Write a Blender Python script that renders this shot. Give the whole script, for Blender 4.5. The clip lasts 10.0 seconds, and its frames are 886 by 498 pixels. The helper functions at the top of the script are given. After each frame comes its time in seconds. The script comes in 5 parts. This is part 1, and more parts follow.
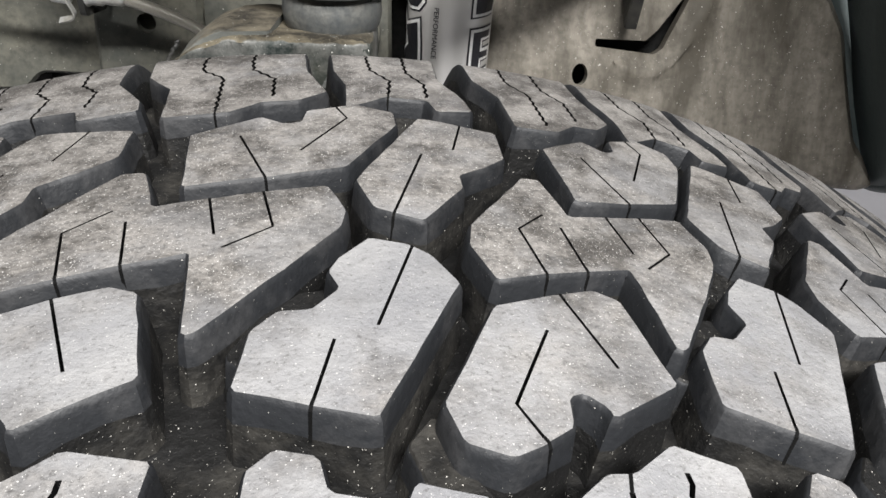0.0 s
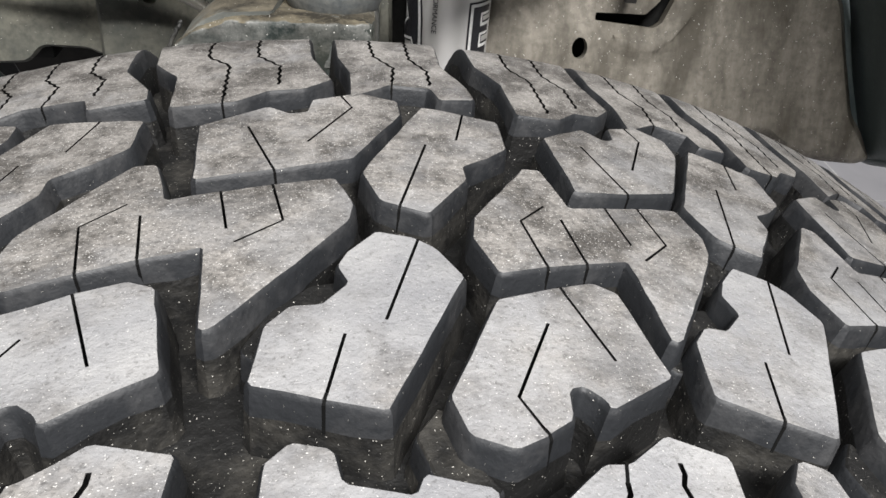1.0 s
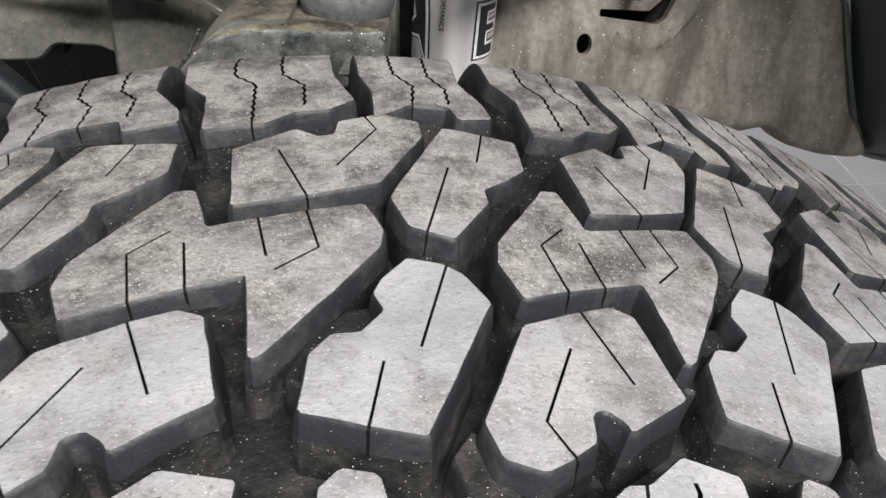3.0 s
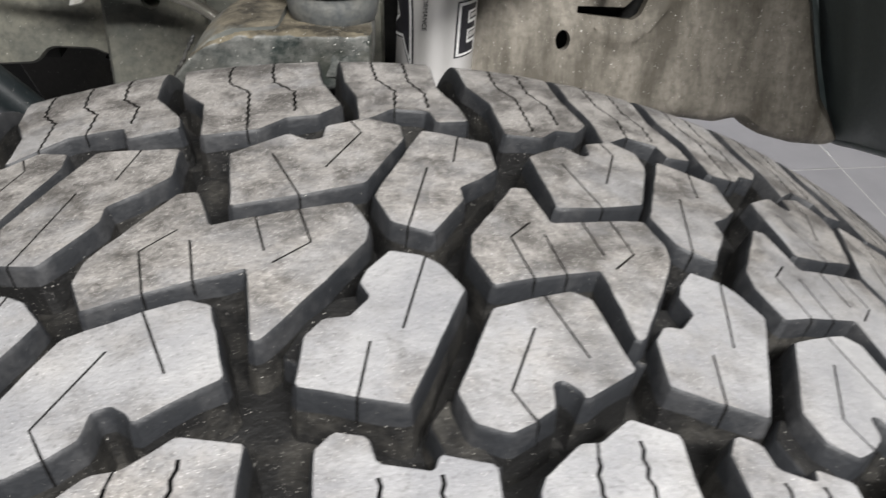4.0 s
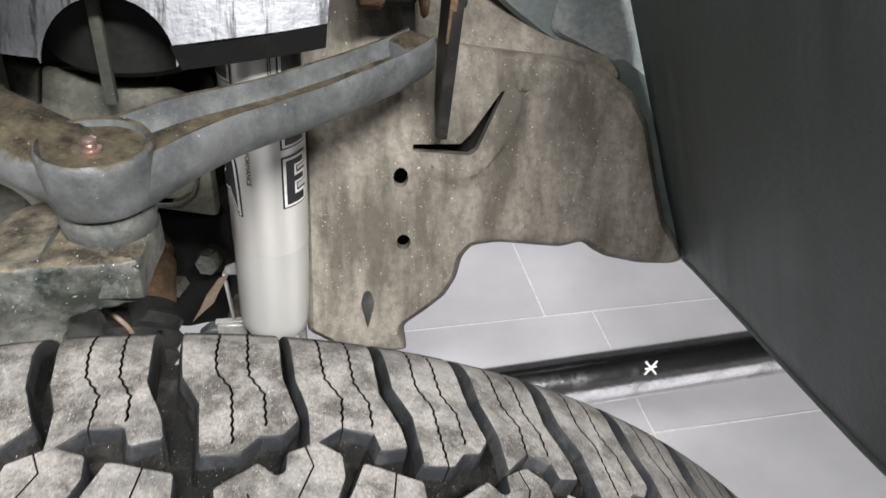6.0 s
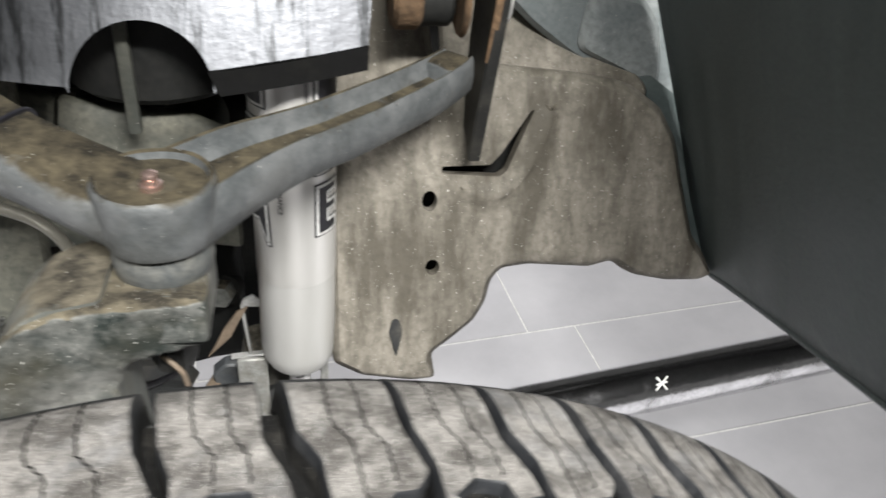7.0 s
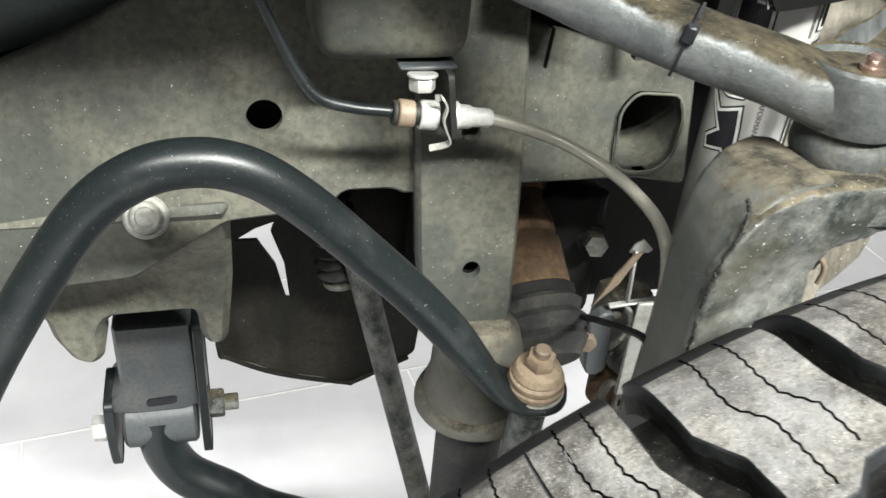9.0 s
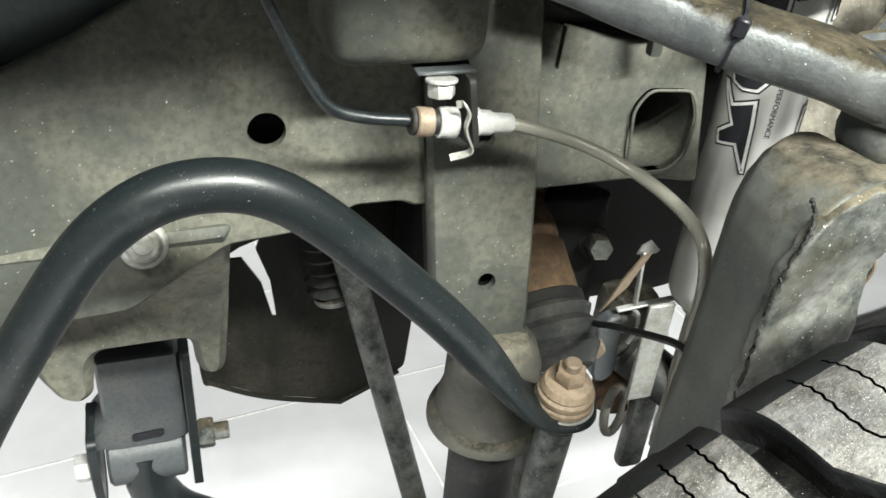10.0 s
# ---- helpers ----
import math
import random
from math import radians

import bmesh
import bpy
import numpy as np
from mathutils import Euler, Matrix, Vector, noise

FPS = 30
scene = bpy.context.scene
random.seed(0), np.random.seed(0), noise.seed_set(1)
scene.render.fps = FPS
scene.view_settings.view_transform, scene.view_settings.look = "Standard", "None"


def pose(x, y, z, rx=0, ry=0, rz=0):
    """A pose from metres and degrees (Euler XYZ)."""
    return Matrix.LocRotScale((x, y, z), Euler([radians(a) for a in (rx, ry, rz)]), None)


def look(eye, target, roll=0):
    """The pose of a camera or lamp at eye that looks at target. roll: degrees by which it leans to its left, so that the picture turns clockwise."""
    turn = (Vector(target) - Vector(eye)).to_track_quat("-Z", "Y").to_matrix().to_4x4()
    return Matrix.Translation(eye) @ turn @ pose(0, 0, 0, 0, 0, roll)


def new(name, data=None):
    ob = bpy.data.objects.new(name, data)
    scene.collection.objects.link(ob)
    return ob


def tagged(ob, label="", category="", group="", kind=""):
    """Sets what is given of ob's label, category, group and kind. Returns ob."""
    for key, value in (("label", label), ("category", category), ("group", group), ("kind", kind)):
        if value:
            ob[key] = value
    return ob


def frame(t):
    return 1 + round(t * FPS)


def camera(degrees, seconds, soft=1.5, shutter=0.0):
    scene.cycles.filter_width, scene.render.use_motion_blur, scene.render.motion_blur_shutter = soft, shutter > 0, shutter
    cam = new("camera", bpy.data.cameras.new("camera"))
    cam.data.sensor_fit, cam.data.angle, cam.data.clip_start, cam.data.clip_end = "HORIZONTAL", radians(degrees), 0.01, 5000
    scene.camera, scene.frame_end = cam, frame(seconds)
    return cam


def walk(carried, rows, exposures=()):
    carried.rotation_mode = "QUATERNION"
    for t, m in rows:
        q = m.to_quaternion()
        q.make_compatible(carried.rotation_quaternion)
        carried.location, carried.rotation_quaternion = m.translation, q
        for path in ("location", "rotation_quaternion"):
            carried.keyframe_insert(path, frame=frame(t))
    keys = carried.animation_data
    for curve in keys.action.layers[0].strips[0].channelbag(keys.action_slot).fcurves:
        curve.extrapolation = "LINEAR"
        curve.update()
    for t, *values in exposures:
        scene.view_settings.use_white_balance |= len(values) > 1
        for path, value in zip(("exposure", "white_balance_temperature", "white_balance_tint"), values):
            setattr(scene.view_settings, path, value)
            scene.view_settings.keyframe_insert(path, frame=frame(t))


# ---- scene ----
from mathutils import geometry

cam = camera(53.9, 10.0, soft=1.5, shutter=0.4)
PATH = [
    (0, (0.0, 0.011, 0.966), (0.077, 1.676, -0.139), 4.4),
    (0.5, (0.0, 0.01, 0.969), (0.083, 1.651, -0.172), 4.6),
    (1, (-0.002, 0.009, 0.975), (0.083, 1.628, -0.196), 4.6),
    (1.5, (-0.004, 0.006, 0.976), (0.081, 1.614, -0.209), 4.6),
    (2, (-0.003, 0.004, 0.979), (0.087, 1.605, -0.217), 4.6),
    (2.5, (0.001, 0.006, 0.982), (0.095, 1.6, -0.223), 4.6),
    (2.7, (-0.003, 0.008, 0.985), (0.09, 1.601, -0.222), 4.7),
    (3.8, (-0.017, -0.011, 1.004), (0.085, 1.566, -0.221), 4.2),
    (4, (-0.008, -0.014, 1.007), (0.106, 1.561, -0.221), 4.2),
    (4.5, (0.005, -0.017, 1.043), (0.137, 1.568, -0.17), 4.0),
    (5, (0.029, -0.025, 1.069), (0.172, 1.552, -0.152), 3.9),
    (5.5, (0.071, -0.007, 1.1), (0.235, 1.563, -0.128), 3.5),
    (5.7, (0.085, 0.021, 1.098), (0.263, 1.588, -0.132), 3.6),
    (6.8, (0.057, 0.075, 1.091), (0.335, 1.647, -0.114), 4.4),
    (7, (0.022, 0.079, 1.086), (0.343, 1.651, -0.107), 4.6),
    (7.5, (-0.076, 0.08, 1.091), (0.302, 1.654, -0.084), 4.7),
    (8, (-0.208, 0.086, 1.048), (0.196, 1.665, -0.111), 5.0),
    (8.5, (-0.3028, 0.0858, 1.0182), (0.1251, 1.6772, -0.119), 5.25),
    (9, (-0.3339, 0.1033, 1.0076), (0.1229, 1.6958, -0.122), 5.54),
    (9.5, (-0.3567, 0.124, 0.9901), (0.1246, 1.7163, -0.13), 5.7),
    (10, (-0.3698, 0.1428, 0.9942), (0.212, 1.7047, -0.1252), 5.2),
]
EXPOSURES = [(0, -0.33, 6500, 10), (4.5, -0.34, 6500, 10), (5.5, -0.11, 6500, 10), (7.0, 0.03, 6550, 8), (7.5, 0.03, 6550, 8), (8.0, 0.12, 6650, 8), (8.5, 0.36, 6650, 6), (9.0, 0.50, 6600, 3), (10, 0.58, 6600, 0)]
walk(cam, [(t, look(eye, target, roll)) for t, eye, target, roll in PATH], EXPOSURES)

# ---- world and lamps ----
world = bpy.data.worlds.new("workshop_air")
scene.world = world
world.use_nodes = True
world.node_tree.nodes["Background"].inputs[0].default_value = (0.72, 0.8, 0.86, 1)
world.node_tree.nodes["Background"].inputs[1].default_value = 0.25


def area_lamp(name, eye, target, sx, sy, watts, colour):
    data = bpy.data.lights.new(name, "AREA")
    data.shape, data.size, data.size_y, data.energy, data.color = "RECTANGLE", sx, sy, watts, colour
    ob = new(name, data)
    ob.matrix_world = look(eye, target)
    return ob


LAMP_COLOUR = (1.0, 0.985, 0.975)
LAMPS = [(-0.8, -1.25, 84), (0.58, -1.3, 285), (-1.3, 2.1, 92), (1.5, 2.1, 42)]
for lx, ly, watts in LAMPS:
    area_lamp("tube_light", (lx, ly, 2.93), (lx, ly, 0), 1.3, 0.22, watts, LAMP_COLOUR)


# ---- materials ----
class Mat:
    """A small wrapper to string shader nodes together."""

    def __init__(self, name):
        self.m = bpy.data.materials.new(name)
        self.m.use_nodes = True
        self.t = self.m.node_tree
        self.b = self.t.nodes["Principled BSDF"]
        self.co = None

    def node(self, kind, **kw):
        n = self.t.nodes.new(kind)
        for k, v in kw.items():
            n.inputs[k].default_value = v
        return n

    def link(self, a, b):
        self.t.links.new(a, b)

    def place(self, per_object=True):
        if self.co is None:
            tc = self.node("ShaderNodeTexCoord")
            if per_object:
                info = self.node("ShaderNodeObjectInfo")
                mul = self.t.nodes.new("ShaderNodeMath")
                mul.operation = "MULTIPLY"
                mul.inputs[1].default_value = 7.3
                add = self.t.nodes.new("ShaderNodeVectorMath")
                self.link(info.outputs["Random"], mul.inputs[0])
                self.link(tc.outputs["Object"], add.inputs[0])
                self.link(mul.outputs[0], add.inputs[1])
                self.co = add.outputs[0]
            else:
                self.co = tc.outputs["Object"]
        return self.co

    def noise(self, scale, detail=4.0, rough=0.6, stretch=None):
        n = self.node("ShaderNodeTexNoise", Scale=scale, Detail=detail, Roughness=rough)
        src = self.place()
        if stretch:
            mp = self.node("ShaderNodeMapping", Scale=stretch)
            self.link(src, mp.inputs["Vector"])
            src = mp.outputs[0]
        self.link(src, n.inputs["Vector"])
        return n.outputs["Fac"]

    def ramp(self, fac, lo, hi):
        r = self.t.nodes.new("ShaderNodeMapRange")
        r.inputs["From Min"].default_value, r.inputs["From Max"].default_value = lo, hi
        self.link(fac, r.inputs["Value"])
        return r.outputs["Result"]

    def mix(self, fac, a, b):
        n = self.t.nodes.new("ShaderNodeMix")
        n.data_type = "RGBA"
        for sock, v in ((n.inputs[6], a), (n.inputs[7], b)):
            if isinstance(v, tuple):
                sock.default_value = (*v, 1)
            else:
                self.link(v, sock)
        if isinstance(fac, float):
            n.inputs[0].default_value = fac
        else:
            self.link(fac, n.inputs[0])
        return n.outputs[2]

    def bump(self, fac, strength, dist=0.001):
        n = self.node("ShaderNodeBump", Strength=strength, Distance=dist)
        self.link(fac, n.inputs["Height"])
        return n

    def done(self, colour, rough, metal=0.0, spec=0.5, coat=0.0):
        for name, v in (("Base Color", colour), ("Roughness", rough), ("Metallic", metal)):
            if isinstance(v, tuple):
                self.b.inputs[name].default_value = (*v, 1)
            elif isinstance(v, (float, int)):
                self.b.inputs[name].default_value = v
            else:
                self.link(v, self.b.inputs[name])
        self.b.inputs["Specular IOR Level"].default_value = spec
        self.b.inputs["Coat Weight"].default_value = coat
        return self.m


def grimy(name, base, dust, amount=0.5, big=14.0, fine=220.0, rough=0.7, metal=0.0, bump=0.3, specks=0.0, speck=(0.6, 0.58, 0.53), spec=0.4, stretch=None, mottle=0.6):
    """A soiled surface: base colour under a patchy film of dust, with a fine grain and pale specks."""
    m = Mat(name)
    patch = m.ramp(m.noise(big, 6.0, 0.65, stretch), 0.62 - 0.4 * amount, 0.82 - 0.3 * amount)
    grain = m.noise(fine, 3.0, 0.6)
    col = m.mix(patch, base, dust)
    dark = tuple(c * 0.62 for c in base)
    col = m.mix(m.ramp(grain, 0.42, 0.72), col, m.mix(mottle, col, dark))
    if specks:
        dots = m.ramp(m.noise(fine * 3.6, 2.0, 0.5), 0.80 - specks, 0.85 - specks)
        col = m.mix(dots, col, speck)
    bmp = m.bump(grain, bump, 0.0008)
    bmp2 = m.bump(m.noise(big * 3, 4.0), bump, 0.002)
    m.link(bmp2.outputs[0], bmp.inputs["Normal"])
    m.link(bmp.outputs[0], m.b.inputs["Normal"])
    rg = m.ramp(patch, 0.0, 1.0)
    rn = m.t.nodes.new("ShaderNodeMapRange")
    rn.inputs["To Min"].default_value, rn.inputs["To Max"].default_value = rough, min(1.0, rough + 0.18)
    m.link(rg, rn.inputs["Value"])
    return m.done(col, rn.outputs["Result"], metal, spec)


def settled(name, base, worn, dirt, amount=0.0, rough=0.46, metal=0.3, specks=0.07):
    """Bare metal, scuffed paler in places, with dirt lying on what faces up."""
    m = Mat(name)
    scuff = m.ramp(m.noise(30.0, 8.0, 0.78), 0.38, 0.72)
    col = m.mix(scuff, base, worn)
    col = m.mix(m.ramp(m.noise(14.0, 5.0, 0.65), 0.5, 0.75), col, tuple(0.5 * (a + b) for a, b in zip(base, dirt)))
    geo = m.node("ShaderNodeNewGeometry")
    sep = m.node("ShaderNodeSeparateXYZ")
    m.link(geo.outputs["Normal"], sep.inputs[0])
    add = m.t.nodes.new("ShaderNodeMath")
    add.operation = "MULTIPLY_ADD"
    add.inputs[1].default_value = 0.55
    m.link(sep.outputs["Z"], add.inputs[0])
    m.link(m.noise(32.0, 7.0, 0.7), add.inputs[2])
    lying = m.ramp(add.outputs[0], 0.80 - amount, 1.0 - amount)
    grain = m.noise(420.0, 4.0, 0.65)
    soil = m.mix(m.ramp(m.noise(48.0, 6.0, 0.72), 0.40, 0.64), tuple(c * 0.25 for c in dirt), tuple(min(1.0, c * 1.6) for c in dirt))
    col = m.mix(lying, col, m.mix(m.ramp(grain, 0.5, 0.8), soil, dirt))
    col = m.mix(m.ramp(m.noise(700.0, 2.0, 0.5), 0.80 - specks, 0.84 - specks), col, (0.55, 0.54, 0.50))
    b0, b_1 = m.bump(m.noise(60.0, 5.0, 0.65), 0.28, 0.0025), m.bump(grain, 0.3, 0.0008)
    m.link(b0.outputs[0], b_1.inputs["Normal"])
    m.link(b_1.outputs[0], m.b.inputs["Normal"])
    rg = m.t.nodes.new("ShaderNodeMapRange")
    rg.inputs["To Min"].default_value, rg.inputs["To Max"].default_value = rough, 0.92
    m.link(lying, rg.inputs["Value"])
    return m.done(col, rg.outputs["Result"], metal, 0.4)


def smooth_paint(name, colour, shade, rough, metal=0.0, coat=0.0):
    m = Mat(name)
    col = m.mix(m.ramp(m.noise(22.0, 4.0, 0.6, (1.0, 1.0, 0.25)), 0.4, 0.75), colour, shade)
    b0 = m.bump(m.noise(300.0, 2.0, 0.5), 0.04, 0.0005)
    m.link(b0.outputs[0], m.b.inputs["Normal"])
    return m.done(col, rough, metal, 0.5, coat)


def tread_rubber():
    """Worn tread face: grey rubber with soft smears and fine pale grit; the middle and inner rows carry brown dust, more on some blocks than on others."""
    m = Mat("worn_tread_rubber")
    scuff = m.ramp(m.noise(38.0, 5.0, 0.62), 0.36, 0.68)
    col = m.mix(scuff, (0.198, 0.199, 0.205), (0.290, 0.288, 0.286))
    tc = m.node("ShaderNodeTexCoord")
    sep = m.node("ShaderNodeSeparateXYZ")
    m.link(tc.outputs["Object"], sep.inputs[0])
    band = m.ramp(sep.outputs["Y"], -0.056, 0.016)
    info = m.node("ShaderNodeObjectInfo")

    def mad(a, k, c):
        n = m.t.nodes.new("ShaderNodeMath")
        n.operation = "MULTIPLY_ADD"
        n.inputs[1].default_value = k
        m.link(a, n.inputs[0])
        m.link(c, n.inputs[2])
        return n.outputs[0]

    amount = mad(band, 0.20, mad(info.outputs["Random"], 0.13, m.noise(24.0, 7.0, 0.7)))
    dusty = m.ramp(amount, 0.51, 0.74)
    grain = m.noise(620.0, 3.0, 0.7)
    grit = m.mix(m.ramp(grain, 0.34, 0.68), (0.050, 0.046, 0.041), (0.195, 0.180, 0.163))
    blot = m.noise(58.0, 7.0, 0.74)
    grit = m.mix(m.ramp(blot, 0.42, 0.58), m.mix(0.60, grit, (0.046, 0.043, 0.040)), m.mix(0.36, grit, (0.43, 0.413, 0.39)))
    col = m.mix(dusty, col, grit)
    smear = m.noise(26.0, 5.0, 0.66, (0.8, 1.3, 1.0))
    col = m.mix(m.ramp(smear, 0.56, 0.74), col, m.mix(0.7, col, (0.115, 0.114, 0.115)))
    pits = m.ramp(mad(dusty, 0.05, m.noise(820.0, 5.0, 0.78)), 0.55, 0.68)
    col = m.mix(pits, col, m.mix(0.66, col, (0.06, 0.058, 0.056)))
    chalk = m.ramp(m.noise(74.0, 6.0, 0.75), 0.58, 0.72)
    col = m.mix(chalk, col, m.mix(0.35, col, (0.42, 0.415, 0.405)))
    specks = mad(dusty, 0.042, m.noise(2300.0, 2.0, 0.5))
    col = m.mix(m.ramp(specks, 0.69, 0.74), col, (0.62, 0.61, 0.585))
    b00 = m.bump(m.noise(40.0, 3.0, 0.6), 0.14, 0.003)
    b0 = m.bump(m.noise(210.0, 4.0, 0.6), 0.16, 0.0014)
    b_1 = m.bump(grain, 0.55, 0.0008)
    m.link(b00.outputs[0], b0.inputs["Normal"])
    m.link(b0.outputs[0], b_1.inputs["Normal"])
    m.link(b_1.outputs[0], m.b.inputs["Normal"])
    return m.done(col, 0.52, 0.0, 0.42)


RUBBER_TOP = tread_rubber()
# Dusty rubber, its colour darkened further for the shade in the grooves.
RUBBER_SIDE = grimy("dusty_shaded_groove_rubber", (0.0072, 0.0071, 0.0069), (0.044, 0.041, 0.035), 0.36, 40, 520, 0.6, 0, 0.5, 0.10, spec=0.35, mottle=0.6)
RUBBER_EDGE = grimy("unworn_edge_rubber", (0.0175, 0.0188, 0.021), (0.046, 0.046, 0.047), 0.36, 60, 600, 0.52, 0, 0.2, 0.06, spec=0.36, mottle=0.5)
# Near-black: shade in the sipes and under the foil edge, put into colour.
SIPE_AND_SHADE = grimy("sipe_and_shade_black", (0.004, 0.004, 0.004), (0.009, 0.009, 0.008), 0.3, 40, 300, 0.85, spec=0.1)
PANEL = grimy("mud_dusted_plastic", (0.090, 0.080, 0.062), (0.290, 0.266, 0.224), 0.56, 17, 170, 0.66, 0, 0.5, 0.10, stretch=(1.6, 1.0, 0.32), mottle=0.5)
LINER = grimy("black_liner_plastic", (0.052, 0.068, 0.068), (0.096, 0.114, 0.111), 0.45, 7, 260, 0.5, 0, 0.5, 0.0, stretch=(1.0, 6.0, 0.5), mottle=0.3)
FRAME = grimy("dusty_frame_paint", (0.052, 0.055, 0.047), (0.155, 0.147, 0.115), 0.5, 8, 200, 0.65, 0, 0.35, 0.07)
FORGED = settled("dirty_forged_steel", (0.080, 0.087, 0.089), (0.205, 0.211, 0.211), (0.055, 0.046, 0.029), 0.08, 0.45, 0.35, 0.06)
CAST = settled("dusty_cast_iron", (0.022, 0.029, 0.027), (0.270, 0.266, 0.248), (0.088, 0.076, 0.053), 0.04, 0.5, 0.15, 0.10)
KNUCKLE = settled("grey_machined_iron", (0.098, 0.106, 0.099), (0.165, 0.166, 0.150), (0.088, 0.077, 0.056), 0.06, 0.6, 0.1, 0.06)
# Black paint; also colours sheets and slabs that stand in for shade.
DARK = grimy("underbody_and_shade_black", (0.010, 0.0105, 0.010), (0.026, 0.025, 0.022), 0.4, 10, 200, 0.7, spec=0.25)
BARBLACK = grimy("satin_black_bar_paint", (0.0085, 0.0115, 0.0125), (0.026, 0.029, 0.029), 0.2, 20, 420, 0.36, 0, 0.10, 0.08, spec=0.42)
CHROME = grimy("polished_step_metal", (0.72, 0.72, 0.73), (0.30, 0.30, 0.30), 0.3, 22, 300, 0.16, 1.0, 0.25)
DIRT = grimy("caked_brown_dirt", (0.045, 0.038, 0.024), (0.105, 0.088, 0.06), 0.5, 34, 300, 0.9, 0, 0.7, 0.05)
BOXGREY = grimy("grey_bracket_paint", (0.065, 0.071, 0.076), (0.10, 0.10, 0.098), 0.35, 20, 300, 0.42, 0, 0.2, 0.0)
SHOCK = smooth_paint("silver_white_shock_paint", (0.57, 0.56, 0.54), (0.48, 0.47, 0.44), 0.32, 0.3)
SHOCKBASE = smooth_paint("silver_shock_base", (0.50, 0.495, 0.475), (0.43, 0.42, 0.395), 0.38, 0.3)
ZINC = grimy("zinc_plated_steel", (0.74, 0.74, 0.72), (0.55, 0.53, 0.48), 0.35, 60, 500, 0.34, 0.55, 0.2)
BRASSY = grimy("tan_oxidised_fitting", (0.24, 0.185, 0.135), (0.17, 0.135, 0.10), 0.45, 70, 500, 0.55, 0.2, 0.2)
COPPER = grimy("copper_plated_fitting", (0.72, 0.52, 0.46), (0.5, 0.34, 0.28), 0.3, 90, 500, 0.22, 0.9, 0.1)
SHIELD = grimy("dusty_shield_plastic", (0.017, 0.016, 0.0125), (0.058, 0.053, 0.040), 0.42, 9, 200, 0.6, 0, 0.4, 0.05, spec=0.3, stretch=(1.0, 1.0, 0.5))
IRON = grimy("dark_bracket_iron", (0.012, 0.012, 0.011), (0.035, 0.033, 0.027), 0.4, 30, 260, 0.6, 0, 0.3, 0.05)
SEAT = settled("dusty_seat_steel", (0.085, 0.083, 0.073), (0.17, 0.162, 0.14), (0.125, 0.112, 0.086), 0.05, 0.6, 0.1, 0.05)
RUST = grimy("rusty_steel", (0.075, 0.047, 0.026), (0.20, 0.125, 0.070), 0.5, 34, 260, 0.85, 0.1, 0.8)
BOOT = grimy("black_rubber_boot", (0.025, 0.026, 0.026), (0.075, 0.07, 0.06), 0.4, 30, 300, 0.6)
GREYBOOT = grimy("grey_rubber_boot", (0.060, 0.067, 0.070), (0.13, 0.128, 0.115), 0.4, 34, 300, 0.45)
TANRUB = grimy("tan_link_bushing", (0.21, 0.155, 0.105), (0.30, 0.235, 0.17), 0.5, 50, 300, 0.6)
TRIMGREY = grimy("grey_plastic_cover", (0.15, 0.168, 0.17), (0.30, 0.315, 0.31), 0.4, 12, 240, 0.34, 0, 0.3, 0.06)
DULLZINC = grimy("dull_zinc_steel", (0.36, 0.36, 0.34), (0.20, 0.19, 0.16), 0.5, 60, 400, 0.5, 0.4, 0.3)
BLACKINK = grimy("black_decal", (0.012, 0.012, 0.016), (0.02, 0.02, 0.022), 0.3, 40, 300, 0.4)
WHITEINK = grimy("white_decal", (0.72, 0.72, 0.70), (0.6, 0.58, 0.54), 0.3, 40, 300, 0.4)
PEBBLE = grimy("tan_pebble", (0.34, 0.25, 0.17), (0.45, 0.37, 0.28), 0.5, 90, 500, 0.7)
WALLPAINT = grimy("grey_workshop_wall", (0.052, 0.052, 0.052), (0.042, 0.042, 0.041), 0.4, 1.2, 60, 0.8)
CEILPAINT = grimy("grey_ceiling_paint", (0.085, 0.085, 0.085), (0.07, 0.07, 0.069), 0.4, 1.2, 60, 0.85)
GROUT = grimy("pale_grout", (0.66, 0.66, 0.65), (0.56, 0.56, 0.545), 0.4, 30, 200, 0.9)


def tile_glaze():
    m = Mat("pale_grey_glazed_tile")
    col = m.mix(m.ramp(m.noise(5.0, 6.0, 0.6), 0.35, 0.7), (0.435, 0.43, 0.455), (0.525, 0.52, 0.545))
    b0 = m.bump(m.noise(25.0, 2.0, 0.5), 0.05, 0.001)
    m.link(b0.outputs[0], m.b.inputs["Normal"])
    return m.done(col, 0.22, 0.0, 0.5)


TILE = tile_glaze()


def foil():
    m = Mat("crinkled_aluminium_foil")
    a = m.noise(26.0, 3.0, 0.6, (5.0, 5.0, 0.8))
    b = m.noise(210.0, 3.0, 0.5, (0.7, 1.0, 1.3))
    c = m.noise(34.0, 5.0, 0.7, (2.2, 0.4, 0.22))
    bm1, bm2 = m.bump(a, 0.14, 0.003), m.bump(b, 0.20, 0.0012)
    m.link(bm1.outputs[0], bm2.inputs["Normal"])
    m.link(bm2.outputs[0], m.b.inputs["Normal"])
    return m.done(m.mix(m.ramp(c, 0.55, 0.63), m.mix(m.ramp(a, 0.4, 0.75), (0.185, 0.19, 0.203), (0.145, 0.15, 0.161)), (0.055, 0.057, 0.06)), 0.50, 0.88)


FOIL = foil()


